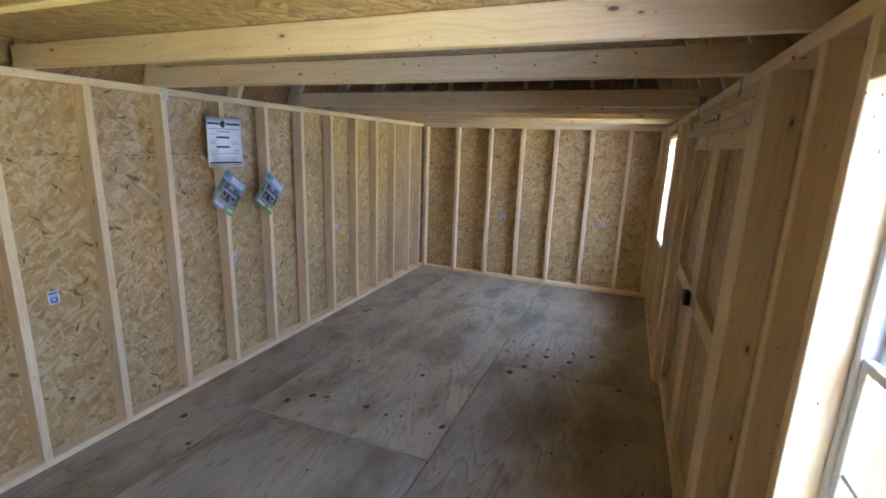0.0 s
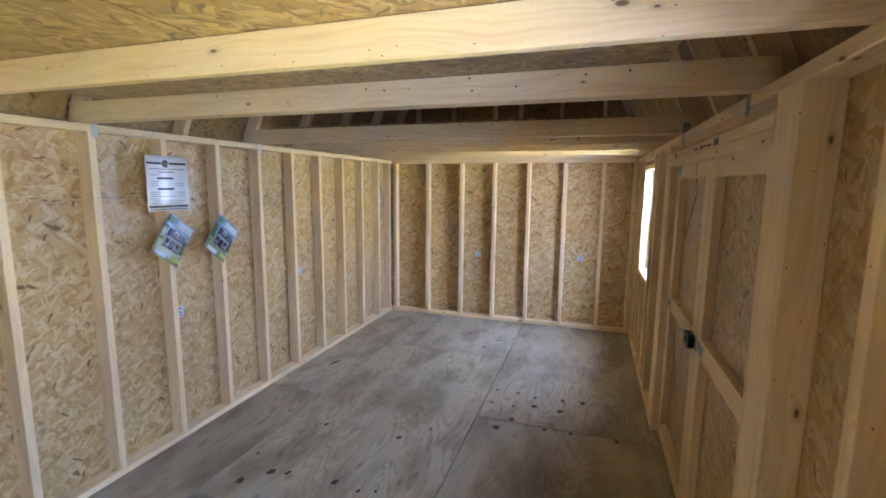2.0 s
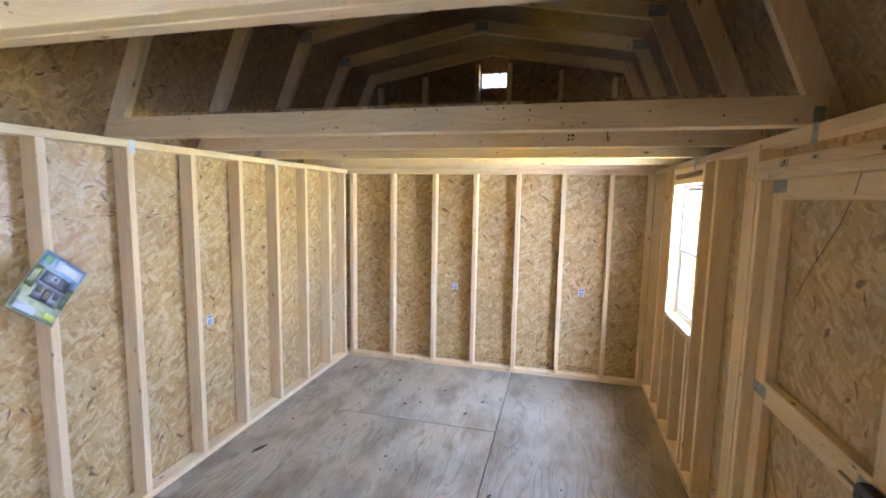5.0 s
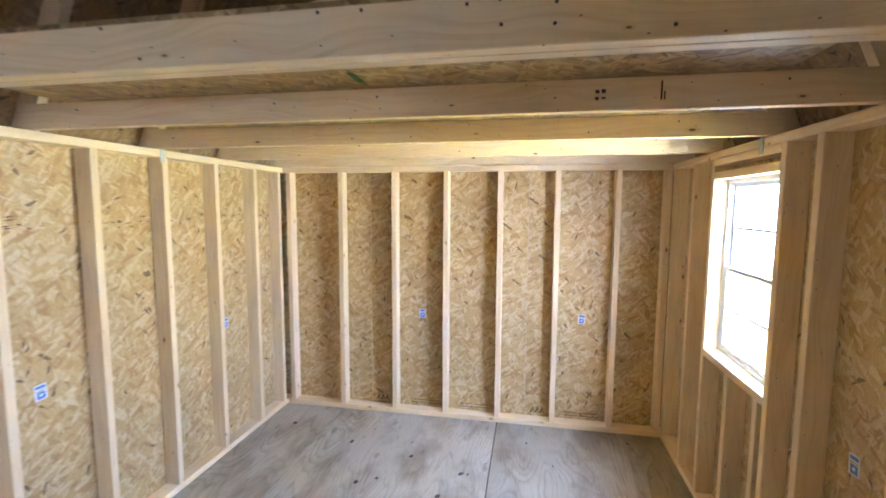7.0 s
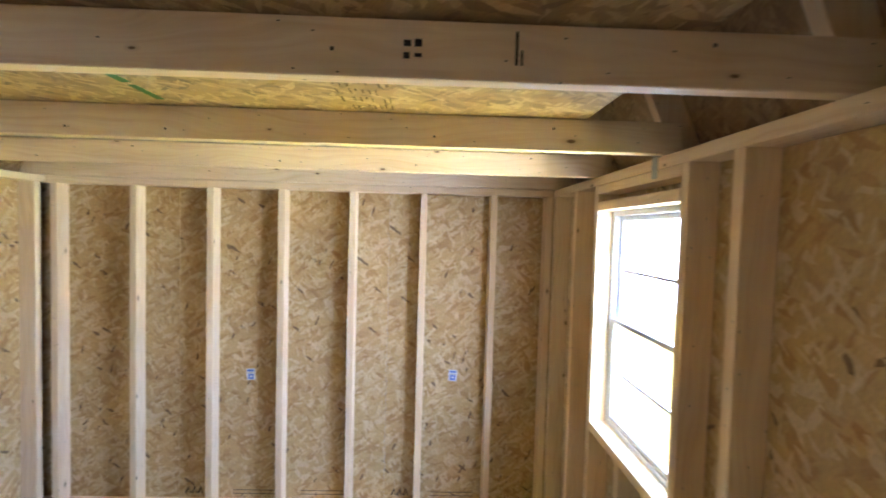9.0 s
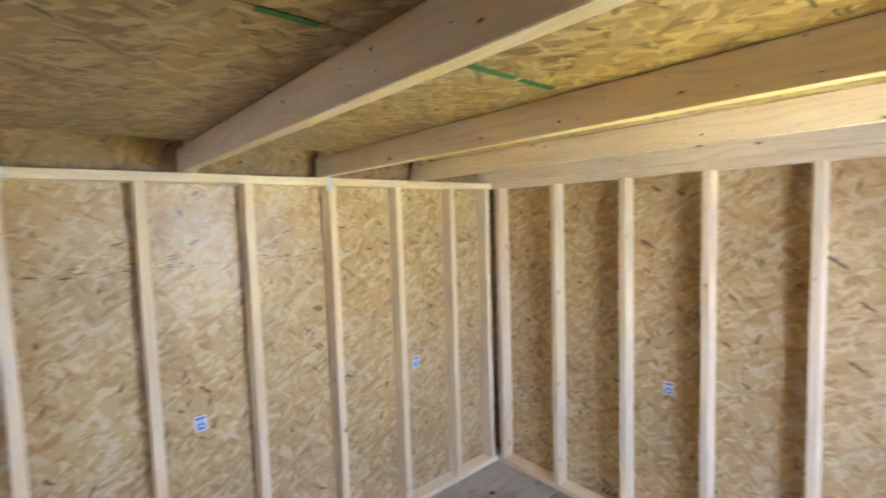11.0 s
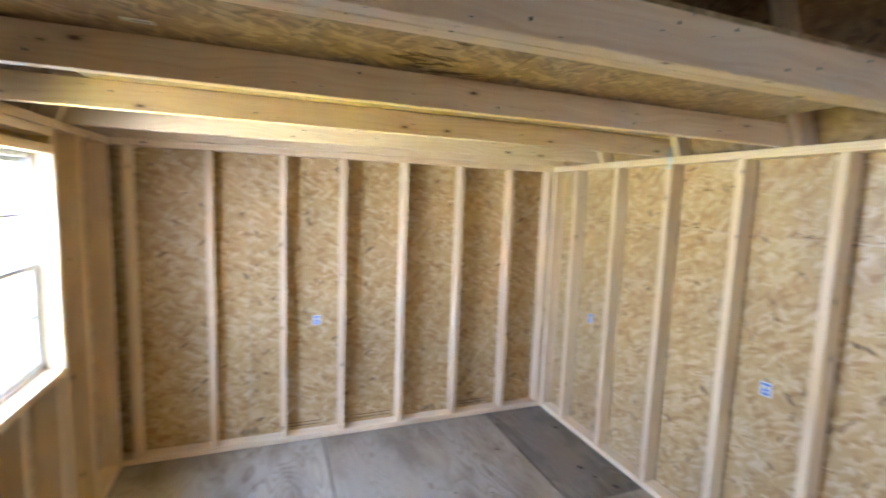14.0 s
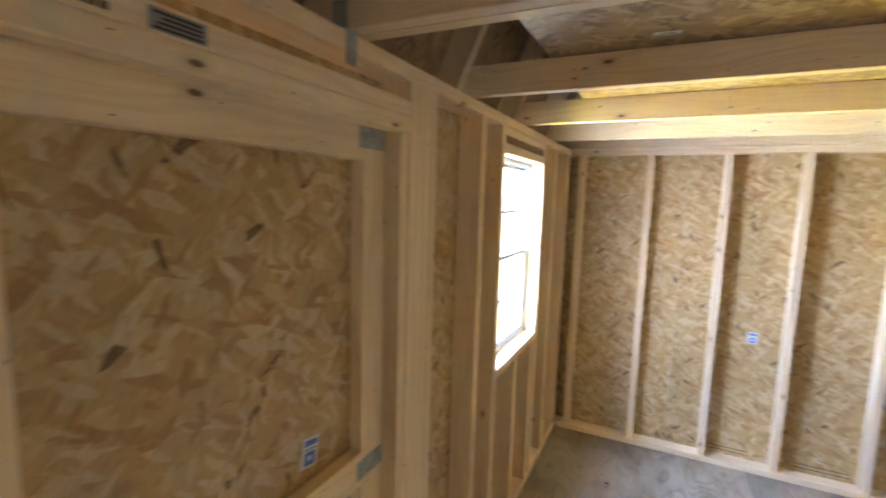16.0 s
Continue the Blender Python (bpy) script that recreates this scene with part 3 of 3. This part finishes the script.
p = part("pane", box((GW[0] + 0.014, gy + 0.014, GW[2] + 0.014), (GW[1] - 0.014, gy + 0.017, GW[3] - 0.014)), GLASS, w3)
p.visible_shadow = False


# ---- small steel ties between rafters and wall plates ----
def tie(y, west=True):
    # ties facing the windows get a paler metal, their glint put into the colour
    metal = TIE_LIT if west else GALV
    s = 1 if west else -1
    x = 0.0 if west else W
    tt = tagged(new("hurricane_tie"), "galvanised steel rafter tie nailed to the wall plate", "metal tie", "rafter ties")
    tt.matrix_world = pose(x, y, H - 0.03, 0, 0, 0 if west else 180)
    part("flange", box((0.001, -0.017, -0.035), (0.0035, 0.017, 0.032), 0.001), metal, tt)
    part("strap", box((-0.03, -0.019, 0.0335), (0.0035, -0.016, 0.085), 0.0006), metal, tt)
    part("nail_head", box((0.0036, -0.004, -0.02), (0.005, 0.004, -0.012), 0.001), metal, tt)
    return tt


for y in (1.096, 2.33, 3.545, 4.74):
    tie(y)
for y in (2.33, 3.42, 4.753):
    tie(y, False)


# ---- barcode labels stapled to the sheathing ----
def label_sticker(m):
    e = tagged(new("barcode_label"), "small white and blue barcode label on strand board", "label", "barcode labels")
    e.matrix_world = m
    part("paper", box((-0.025, -0.034, 0.0), (0.025, 0.034, 0.0012)), LABEL, e)
    part("print_block", box((-0.020, 0.016, 0.0012), (0.020, 0.029, 0.0016)), LABEL_BLUE, e)
    part("print_block", box((-0.017, -0.029, 0.0012), (0.017, 0.002, 0.0016)), LABEL_BLUE, e)
    part("print_line", box((-0.020, 0.006, 0.0012), (0.020, 0.010, 0.0016)), GREY_INK, e)
    part("print_window", box((-0.006, -0.018, 0.0016), (0.006, -0.007, 0.0020)), LABEL, e)
    return e


def on_wall(wall, a, z, tilt=0.0):
    """A pose flat on the sheathing of one wall, facing into the shed."""
    at, turn = {"w": ((-D + 0.0005, a, z), 90), "n": ((a, L + D - 0.0005, z), 0), "s": ((a, -D + 0.0005, z), 180), "e": ((XE - 0.0005, a, z), -90), "d": ((W + 0.0855, a, z), -90)}[wall]
    return Matrix.Translation(at) @ pose(0, 0, 0, 0, 0, turn) @ pose(0, 0, 0, 90, 0, 0) @ pose(0, 0, 0, 0, 0, tilt)


first = label_sticker(on_wall("w", 1.674, 0.835, 2))
for wl, a, z, tl in (("w", 2.822, 0.80, -2), ("w", 4.115, 0.84, 3), ("w", 5.31, 0.83, 0), ("w", 0.44, 0.84, 1), ("n", 1.118, 0.79, 2), ("n", 2.318, 0.805, -3),
                     ("s", 1.75, 0.80, 0), ("e", 4.205, 0.82, 4), ("e", 1.80, 0.86, -3), ("d", 2.363, 1.017, -9)):
    copy_thing(first, on_wall(wl, a, z, tl))


# ---- paper things pinned to the west studs ----
def sheet(u0, v0, u1, v1, lift, bow, n=8):
    """A thin bent sheet; bow gives its rise at (u, v)."""
    bm = bmesh.new()
    rows = []
    for side in (0, 1):
        grid = [[bm.verts.new((u0 + (u1 - u0) * i / n, v0 + (v1 - v0) * j / n, 0)) for j in range(n + 1)] for i in range(n + 1)]
        for r in grid:
            for v in r:
                v.co.z = bow(v.co.x, v.co.y) + lift + 0.0004 * side
        for i in range(n):
            for j in range(n):
                q = (grid[i][j], grid[i + 1][j], grid[i + 1][j + 1], grid[i][j + 1])
                bm.faces.new(q if side else q[::-1])
        rows.append(grid)
    lo, hi = rows
    rim = [(i, 0) for i in range(n)] + [(n, j) for j in range(n)] + [(i, n) for i in range(n, 0, -1)] + [(0, j) for j in range(n, 0, -1)]
    for (i, j), (k, m) in zip(rim, rim[1:] + rim[:1]):
        bm.faces.new((lo[i][j], lo[k][m], hi[k][m], hi[i][j]))
    bmesh.ops.recalc_face_normals(bm, faces=bm.faces)
    return bm


notice = tagged(new("notice_sheet"), "white printed notice in a glossy sleeve pinned to a stud", "notice")
notice.matrix_world = Matrix.Translation((0.003, 2.714, 1.463)) @ pose(0, 0, 0, 0, 0, 90) @ pose(0, 0, 0, 90, 0, 0)
NW, NH = 0.272, 0.322


def notice_bow(u, v):
    return 0.004 + 0.85 * (u + 0.03) ** 2 + 0.001 * math.sin(v * 9)


part("paper", sheet(-NW / 2, 0, NW / 2, NH, 0.0, notice_bow, 12), PAPER, notice, smooth=True)
for u0, u1, v0, v1, ma in ((-0.125, -0.025, 0.272, 0.285, INK), (0.025, 0.125, 0.272, 0.285, INK), (-0.125, 0.125, 0.020, 0.033, INK), (-0.125, 0.125, 0.008, 0.013, INK),
                           (-0.06, 0.045, 0.186, 0.198, INK), (-0.06, 0.045, 0.124, 0.136, INK), (-0.11, 0.115, 0.243, 0.249, GREY_INK), (-0.05, 0.05, 0.226, 0.231, INK)):
    part("print_bar", sheet(u0, v0, u1, v1, 0.0006, notice_bow, 4), ma, notice)
bm = bmesh.new()
bmesh.ops.create_circle(bm, cap_ends=True, segments=20, radius=0.023)
bm.transform(Matrix.Translation((0, 0.277, 0.0070)))
part("print_emblem", bm, INK, notice, "round dark emblem")
for k, (v, u0, u1) in enumerate(((0.210, -0.11, -0.03), (0.172, -0.11, -0.05), (0.160, -0.11, -0.055), (0.148, -0.11, -0.06), (0.108, -0.11, -0.04), (0.096, -0.11, -0.045), (0.084, -0.11, 0.11), (0.070, -0.11, -0.05), (0.058, -0.09, 0.11), (0.046, -0.11, 0.1), (0.036, -0.1, 0.1), (0.108, 0.06, 0.115), (0.096, 0.07, 0.115), (0.16, 0.05, 0.11), (0.148, 0.06, 0.11))):
    part("print_line", sheet(u0, v, u1, v + 0.004, 0.0006, notice_bow, 3), GREY_INK, notice)


def brochure(name_pose, bend):
    b = tagged(new("brochure"), "glossy shed brochure in a clear sleeve hung by one corner", "brochure", "hung brochures")
    b.matrix_world = name_pose
    w, h = 0.200, 0.270

    def bow(u, v):
        return 0.004 + bend * ((u / w) ** 2 * 0.5 + (v / h) ** 2) + 0.0015 * math.sin(u * 30 + v * 12)
    # the top corner is at the origin; u runs along the short edge, v down the long one
    part("sheet_back", sheet(0, -h, w, 0, 0.0, bow), PAPER, b, smooth=True)
    for nm, u0, u1, v0, v1, up, ma in (
            ("print_sky", 0.002, w - 0.002, -0.140, -0.002, 0.0007, PRINT_SKY),
            ("print_lawn", 0.002, w - 0.002, -h + 0.002, -0.140, 0.0007, PRINT_GRASS),
            ("print_path", 0.020, 0.110, -h + 0.010, -0.232, 0.0013, PRINT_PALE),
            ("print_tree", 0.002, 0.040, -0.165, -0.070, 0.0013, PRINT_TREE),
            ("print_tree", w - 0.030, w - 0.002, -0.190, -0.095, 0.0013, PRINT_TREE),
            ("print_panel", 0.070, w - 0.010, -0.058, -0.012, 0.0013, PRINT_PALE),
            ("print_roof", 0.048, w - 0.030, -0.128, -0.074, 0.0019, PRINT_ROOF),
            ("print_house", 0.052, w - 0.034, -0.195, -0.128, 0.0019, PRINT_WALL),
            ("print_eave", 0.046, w - 0.028, -0.131, -0.127, 0.0025, PRINT_PALE),
            ("print_dormer", 0.088, 0.118, -0.106, -0.080, 0.0025, PRINT_PALE),
            ("print_dormer_glass", 0.094, 0.112, -0.102, -0.085, 0.0031, PRINT_ROOF),
            ("print_door", 0.090, 0.122, -0.192, -0.142, 0.0025, PRINT_DARK),
            ("print_window", 0.060, 0.080, -0.168, -0.142, 0.0025, PRINT_DARK),
            ("print_window", 0.134, 0.156, -0.168, -0.142, 0.0025, PRINT_DARK),
            ("print_base", 0.050, w - 0.032, -0.200, -0.195, 0.0025, PRINT_DARK),
            ("print_badge", 0.012, 0.048, -0.050, -0.014, 0.0013, PRINT_BADGE),
            ("print_flash", w - 0.060, w - 0.006, -h + 0.018, -h + 0.044, 0.0013, PRINT_YELLOW)):
        part(nm, sheet(u0, v0, u1, v1, up, bow, 8 if u1 - u0 > 0.15 else 4), ma, b, smooth=True)
    return b


def hung(y, z, angle):
    """Pinned by its top corner on a west stud, turned in the wall's plane."""
    return Matrix.Translation((0.004, y, z)) @ pose(0, 0, 0, 0, 0, 90) @ pose(0, 0, 0, 90, 0, 0) @ pose(0, 0, 0, 0, 0, angle)


brochure(hung(2.727, 1.452, -39), 0.022)
brochure(hung(3.119, 1.420, -41), 0.014)

# ---- stamped ink on the panels, knots in the floor ----
def words(text, size, m, parent, material):
    """Hand lettering laid flat on a board."""
    cu = bpy.data.curves.new("lettering", "FONT")
    cu.body, cu.size, cu.extrude = text, size, 0.0004
    tmp = new("lettering", cu)
    me = bpy.data.meshes.new_from_object(tmp)
    bpy.data.objects.remove(tmp)
    me.transform(m)
    me.materials.clear()
    me.materials.append(material)
    ob = new("lettering", me)
    ob.parent = parent
    return tagged(ob, "black marker lettering")


words("UKI", 0.037, Matrix.Translation((W - 0.0026, 3.640, 1.797)) @ pose(0, 0, 0, 0, 0, -90) @ pose(0, 0, 0, 90, 0, 0), wall_e, STAMP)
# grade stamps on joists, loft panels and roof panels: short bars too small to read
for x, z, w, h in ((2.112, 1.975, 0.012, 0.010), (2.130, 1.975, 0.012, 0.012), (2.112, 1.955, 0.010, 0.010), (2.130, 1.958, 0.012, 0.006), (2.297, 1.950, 0.005, 0.055), (2.306, 1.950, 0.004, 0.025)):
    part("grade_stamp", box((x, TRUSS[6] - 0.0582, z), (x + w, TRUSS[6] - 0.057, z + h)), STAMP, loft_n, "dark grade stamp")
for k in range(9):
    for j in range(7):
        if random.random() < 0.75:
            x, y = 1.915 + 0.016 * k + random.uniform(0, 0.004), 4.19 + 0.070 * j + random.uniform(0, 0.02)
            part("grade_stamp", box((x, y, DECK_Z - 0.0004), (x + random.uniform(0.003, 0.007), y + random.uniform(0.015, 0.05), DECK_Z + 0.0006)), FAINT, loft_n, "faded grade stamp")


def on_steep(z, d):
    """A place on the west steep slope's sheathing at height z, d metres inwards."""
    a = (b1 - f1).normalized()
    n = Vector((a.y, -a.x))
    return f1 + a * ((z - f1.y) / a.y) + n * d


for k in range(9):
    y = 2.98 + 0.055 * k
    for z0, z1 in ((2.405, 2.425), (2.432, 2.445), (2.452, 2.475)):
        if random.random() < 0.75:
            p, q = on_steep(z0, 0.001), on_steep(z1, 0.001)
            p2, q2 = on_steep(z0, 0.0002), on_steep(z1, 0.0002)
            part("grade_stamp", prism([p, q, q2, p2], y, y + random.uniform(0.02, 0.05)), STAMP, roof, "dark grade stamp")
for wl, par, spots in (("n", wall_n, ((0.735, 0.085), (1.96, 0.085))), ("s", wall_s, ((2.12, 0.075), (0.88, 0.075)))):
    yy = L + D - 0.0012 if wl == "n" else -D + 0.0002
    for x, z in spots:
        for k in range(3):
            xx = x + 0.036 * k
            pts = [(xx, z - 0.022), (xx + 0.012, z - 0.022), (xx + 0.02, z + 0.01), (xx + 0.028, z - 0.022), (xx + 0.034, z - 0.022), (xx + 0.022, z + 0.024)]
            part("ink_stamp", prism(pts, yy, yy + 0.001), STAMP, par, "black stamped mark")
    for x in ((1.02, 1.42, 2.20) if wl == "n" else (0.46, 1.22, 1.72)):
        for k in range(2):
            part("ink_line", box((x, yy, 0.062 + 0.022 * k), (x + 0.26, yy + 0.001, 0.0665 + 0.022 * k)), FAINT, par, "faint stamped line")

# dark torn strands along the sheathing's horizontal joint
bm = bmesh.new()
for k in range(170):
    y, z = random.uniform(0.02, L - 0.02), 1.545 + random.gauss(0, 0.014)
    ln, ht, lean = random.uniform(0.012, 0.055), random.uniform(0.0015, 0.0045), random.uniform(-0.12, 0.12)
    q = [(y, z), (y + ln * 0.5, z - ht + lean * ln * 0.5), (y + ln, z + lean * ln), (y + ln * 0.4, z + ht + lean * ln * 0.4)]
    bm.faces.new([bm.verts.new((-D + 0.0008, a, b)) for a, b in q])
st = part("joint_stain", bm, STRAND, wall_w, "dark torn strands along the panel joint")
st["kind"] = "stuff"

# nail heads in the two doubled loft joists
nail_mesh = None


def nail(x, y, z, side, parent):
    """A driven nail head on a joist's upright face."""
    global nail_mesh
    if nail_mesh is None:
        bm = bmesh.new()
        bmesh.ops.create_cone(bm, cap_ends=True, segments=8, radius1=0.0040, radius2=0.0030, depth=0.0016)
        ob = part("nail_head", bm, NAIL, parent)
        nail_mesh = ob.data
    else:
        ob = new("nail_head", nail_mesh)
        ob.parent = parent
    ob.matrix_world = pose(x, y + 0.0006 * side, z, 90 if side < 0 else -90, 0, 0)


for x, z in ((0.42, 2.00), (0.70, 1.955), (1.008, 2.012), (1.102, 1.944), (1.51, 2.010), (1.60, 2.008), (1.804, 2.004), (1.864, 2.008), (1.867, 1.964),
             (1.964, 1.997), (1.962, 1.960), (2.078, 2.001), (2.162, 1.945), (2.384, 1.980), (2.62, 1.96)):
    nail(x, 3.477, z, -1, loft_n)
for x, z in ((0.50, 1.98), (0.86, 2.00), (1.22, 1.96), (1.576, 1.992), (1.652, 1.984), (1.984, 2.008), (1.994, 1.965), (2.151, 1.971), (2.378, 1.996), (2.513, 2.000)):
    nail(x, 2.258, z, -1, loft_s)
for k in range(16):
    nail(0.25 + 0.155 * k + random.uniform(-0.05, 0.05), 2.3349, random.choice((1.95, 1.965, 1.995, 2.005)), 1, loft_s)
for ys in (TRUSS[6], TRUSS[7], TRUSS[8]):
    for x in (0.30, 0.95, 1.43, 1.98, 2.52):
        nail(x + random.uniform(-0.2, 0.2), ys - 0.057, random.uniform(1.945, 2.0), -1, loft_n)
for ys in (TRUSS[0], TRUSS[1], TRUSS[2]):
    for x in (0.30, 0.95, 1.43, 1.98, 2.52):
        nail(x + random.uniform(-0.2, 0.2), ys - 0.057 + T - 0.001, random.uniform(1.945, 2.0), 1, loft_s)

# a stained patch and a small paper sticker under the south loft
bm = bmesh.new()
for k in range(26):
    x, y = 1.62 + random.gauss(0, 0.07), 1.70 + abs(random.gauss(0, 0.10))
    a, ln, wd = random.uniform(-0.5, 0.5), random.uniform(0.02, 0.06), random.uniform(0.004, 0.013)
    q = [(-ln, 0), (0, -wd), (ln, wd * 0.2), (0.2 * ln, wd)]
    bm.faces.new([bm.verts.new((x + u * math.cos(a) - v * math.sin(a), y + u * math.sin(a) + v * math.cos(a), DECK_Z + 0.0004)) for u, v in q])
st = part("dark_strands", bm, STRAND, loft_s, "dark stained strands in the loft panel")
st["kind"] = "stuff"
stick = tagged(new("panel_sticker"), "small pale paper sticker under the loft panel", "sticker")
stick.matrix_world = pose(2.307, 1.786, DECK_Z - 0.0002, 0, 0, 4)
part("paper", box((-0.032, -0.012, 0.0), (0.032, 0.012, 0.001)), LABEL, stick)
part("print_line", box((-0.026, -0.005, -0.0005), (0.020, -0.001, 0.0)), GREY_INK, stick)
part("print_line", box((-0.026, 0.003, -0.0005), (0.012, 0.006, 0.0)), GREY_INK, stick)

# printed marks on the door header
part("grade_stamp", box((W - 0.0028, 2.655, 1.796), (W - 0.0021, 2.735, 1.824)), GREY_INK, wall_e, "grey printed grade stamp")
for k in range(4):
    part("grade_stamp", box((W - 0.0034, 2.660 + 0.002 * (k % 2), 1.7985 + 0.0062 * k), (W - 0.0028, 2.730 - 0.006 * (k % 3), 1.8018 + 0.0062 * k)), STAMP, wall_e, "dark printed line")
for y0, z0, w, h in ((2.780, 1.800, 0.050, 0.012), (2.850, 1.803, 0.045, 0.012), (2.915, 1.800, 0.060, 0.014), (3.040, 1.802, 0.050, 0.012)):
    for k in range(4):
        part("grade_stamp", box((W - 0.0030, y0 + k * w / 4, z0), (W - 0.0021, y0 + (k + 0.8) * w / 4, z0 + h * (1.0 if k % 2 else 0.75))), FAINT, wall_e, "faded printed grade stamp")


def wire(name, pts, radius, parent, material, label):
    """A thin round wire along a bent line."""
    bm = bmesh.new()
    rings = []
    for p in pts:
        rings.append([bm.verts.new((p[0] + radius * math.cos(a * 1.2566), p[1] + radius * math.sin(a * 1.2566), p[2])) for a in range(5)])
    for a, b in zip(rings, rings[1:]):
        for k in range(5):
            bm.faces.new((a[k], a[(k + 1) % 5], b[(k + 1) % 5], b[k]))
    bmesh.ops.recalc_face_normals(bm, faces=bm.faces)
    return part(name, bm, material, parent, label, True)


xw = W + 0.0835
wire("wire", [(W + 0.044, 3.245, 1.765), (W + 0.046, 3.27, 1.70), (xw, 3.40, 1.60), (xw, 3.52, 1.46), (xw, 3.623, 1.317)], 0.0011, door_2, NAIL, "thin dark wire stapled across the panel")
wire("wire", [(xw, 3.70, 0.72), (xw, 3.66, 0.61), (xw, 3.60, 0.52), (xw, 3.541, 0.42)], 0.0011, door_2, NAIL, "thin dark wire stapled across the panel")

knot_spots = [(1.303, 3.165), (0.769, 3.154), (1.396, 2.642), (1.672, 2.649), (1.306, 2.615), (1.148, 2.641), (0.854, 2.626), (0.756, 2.604), (1.997, 2.15), (1.875, 3.495),
              (0.25, 4.13), (0.207, 2.088), (0.455, 1.916), (0.646, 2.483), (0.23, 5.62), (0.75, 5.45), (1.20, 5.35), (0.95, 5.02), (1.55, 5.22), (1.45, 4.98)]
knot_spots += [(1.778, 4.063), (1.944, 4.056), (2.079, 4.021), (2.283, 4.034), (2.429, 4.047), (1.777, 3.836), (1.942, 3.828), (2.091, 3.877), (2.277, 3.863), (1.960, 3.606 + 0.03), (2.195, 3.570), (2.363, 3.575), (2.649, 3.570),
               (0.44, 0.12), (0.223, 0.824), (0.077, 0.347), (0.141, 1.05)]
knot_spots += [(random.uniform(0.1, 2.8), random.uniform(0.3, 5.8)) for k in range(70)]
knots = []
bm = bmesh.new()
for k, (x, y) in enumerate(knot_spots):
    r = random.uniform(0.016, 0.031) if k < 37 else random.uniform(0.005, 0.014)
    a, e = random.uniform(1.1, 1.9), random.uniform(0.55, 0.95)
    if k == 10:
        r, a, e = 0.075, 1.25, 0.22
    ring = []
    for s in range(11):
        th = 2 * math.pi * s / 11
        rr = r * random.uniform(0.75, 1.15)
        u, v = rr * math.cos(th), rr * e * math.sin(th)
        ring.append(bm.verts.new((x + u * math.cos(a) - v * math.sin(a), y + u * math.sin(a) + v * math.cos(a), 0.0006)))
    mid = bm.verts.new((x, y, 0.0009))
    for s in range(11):
        bm.faces.new((ring[s], ring[(s + 1) % 11], mid))
kn = part("knots", bm, KNOT, floor, "dark oval knots in the plywood")
kn["kind"] = "stuff"
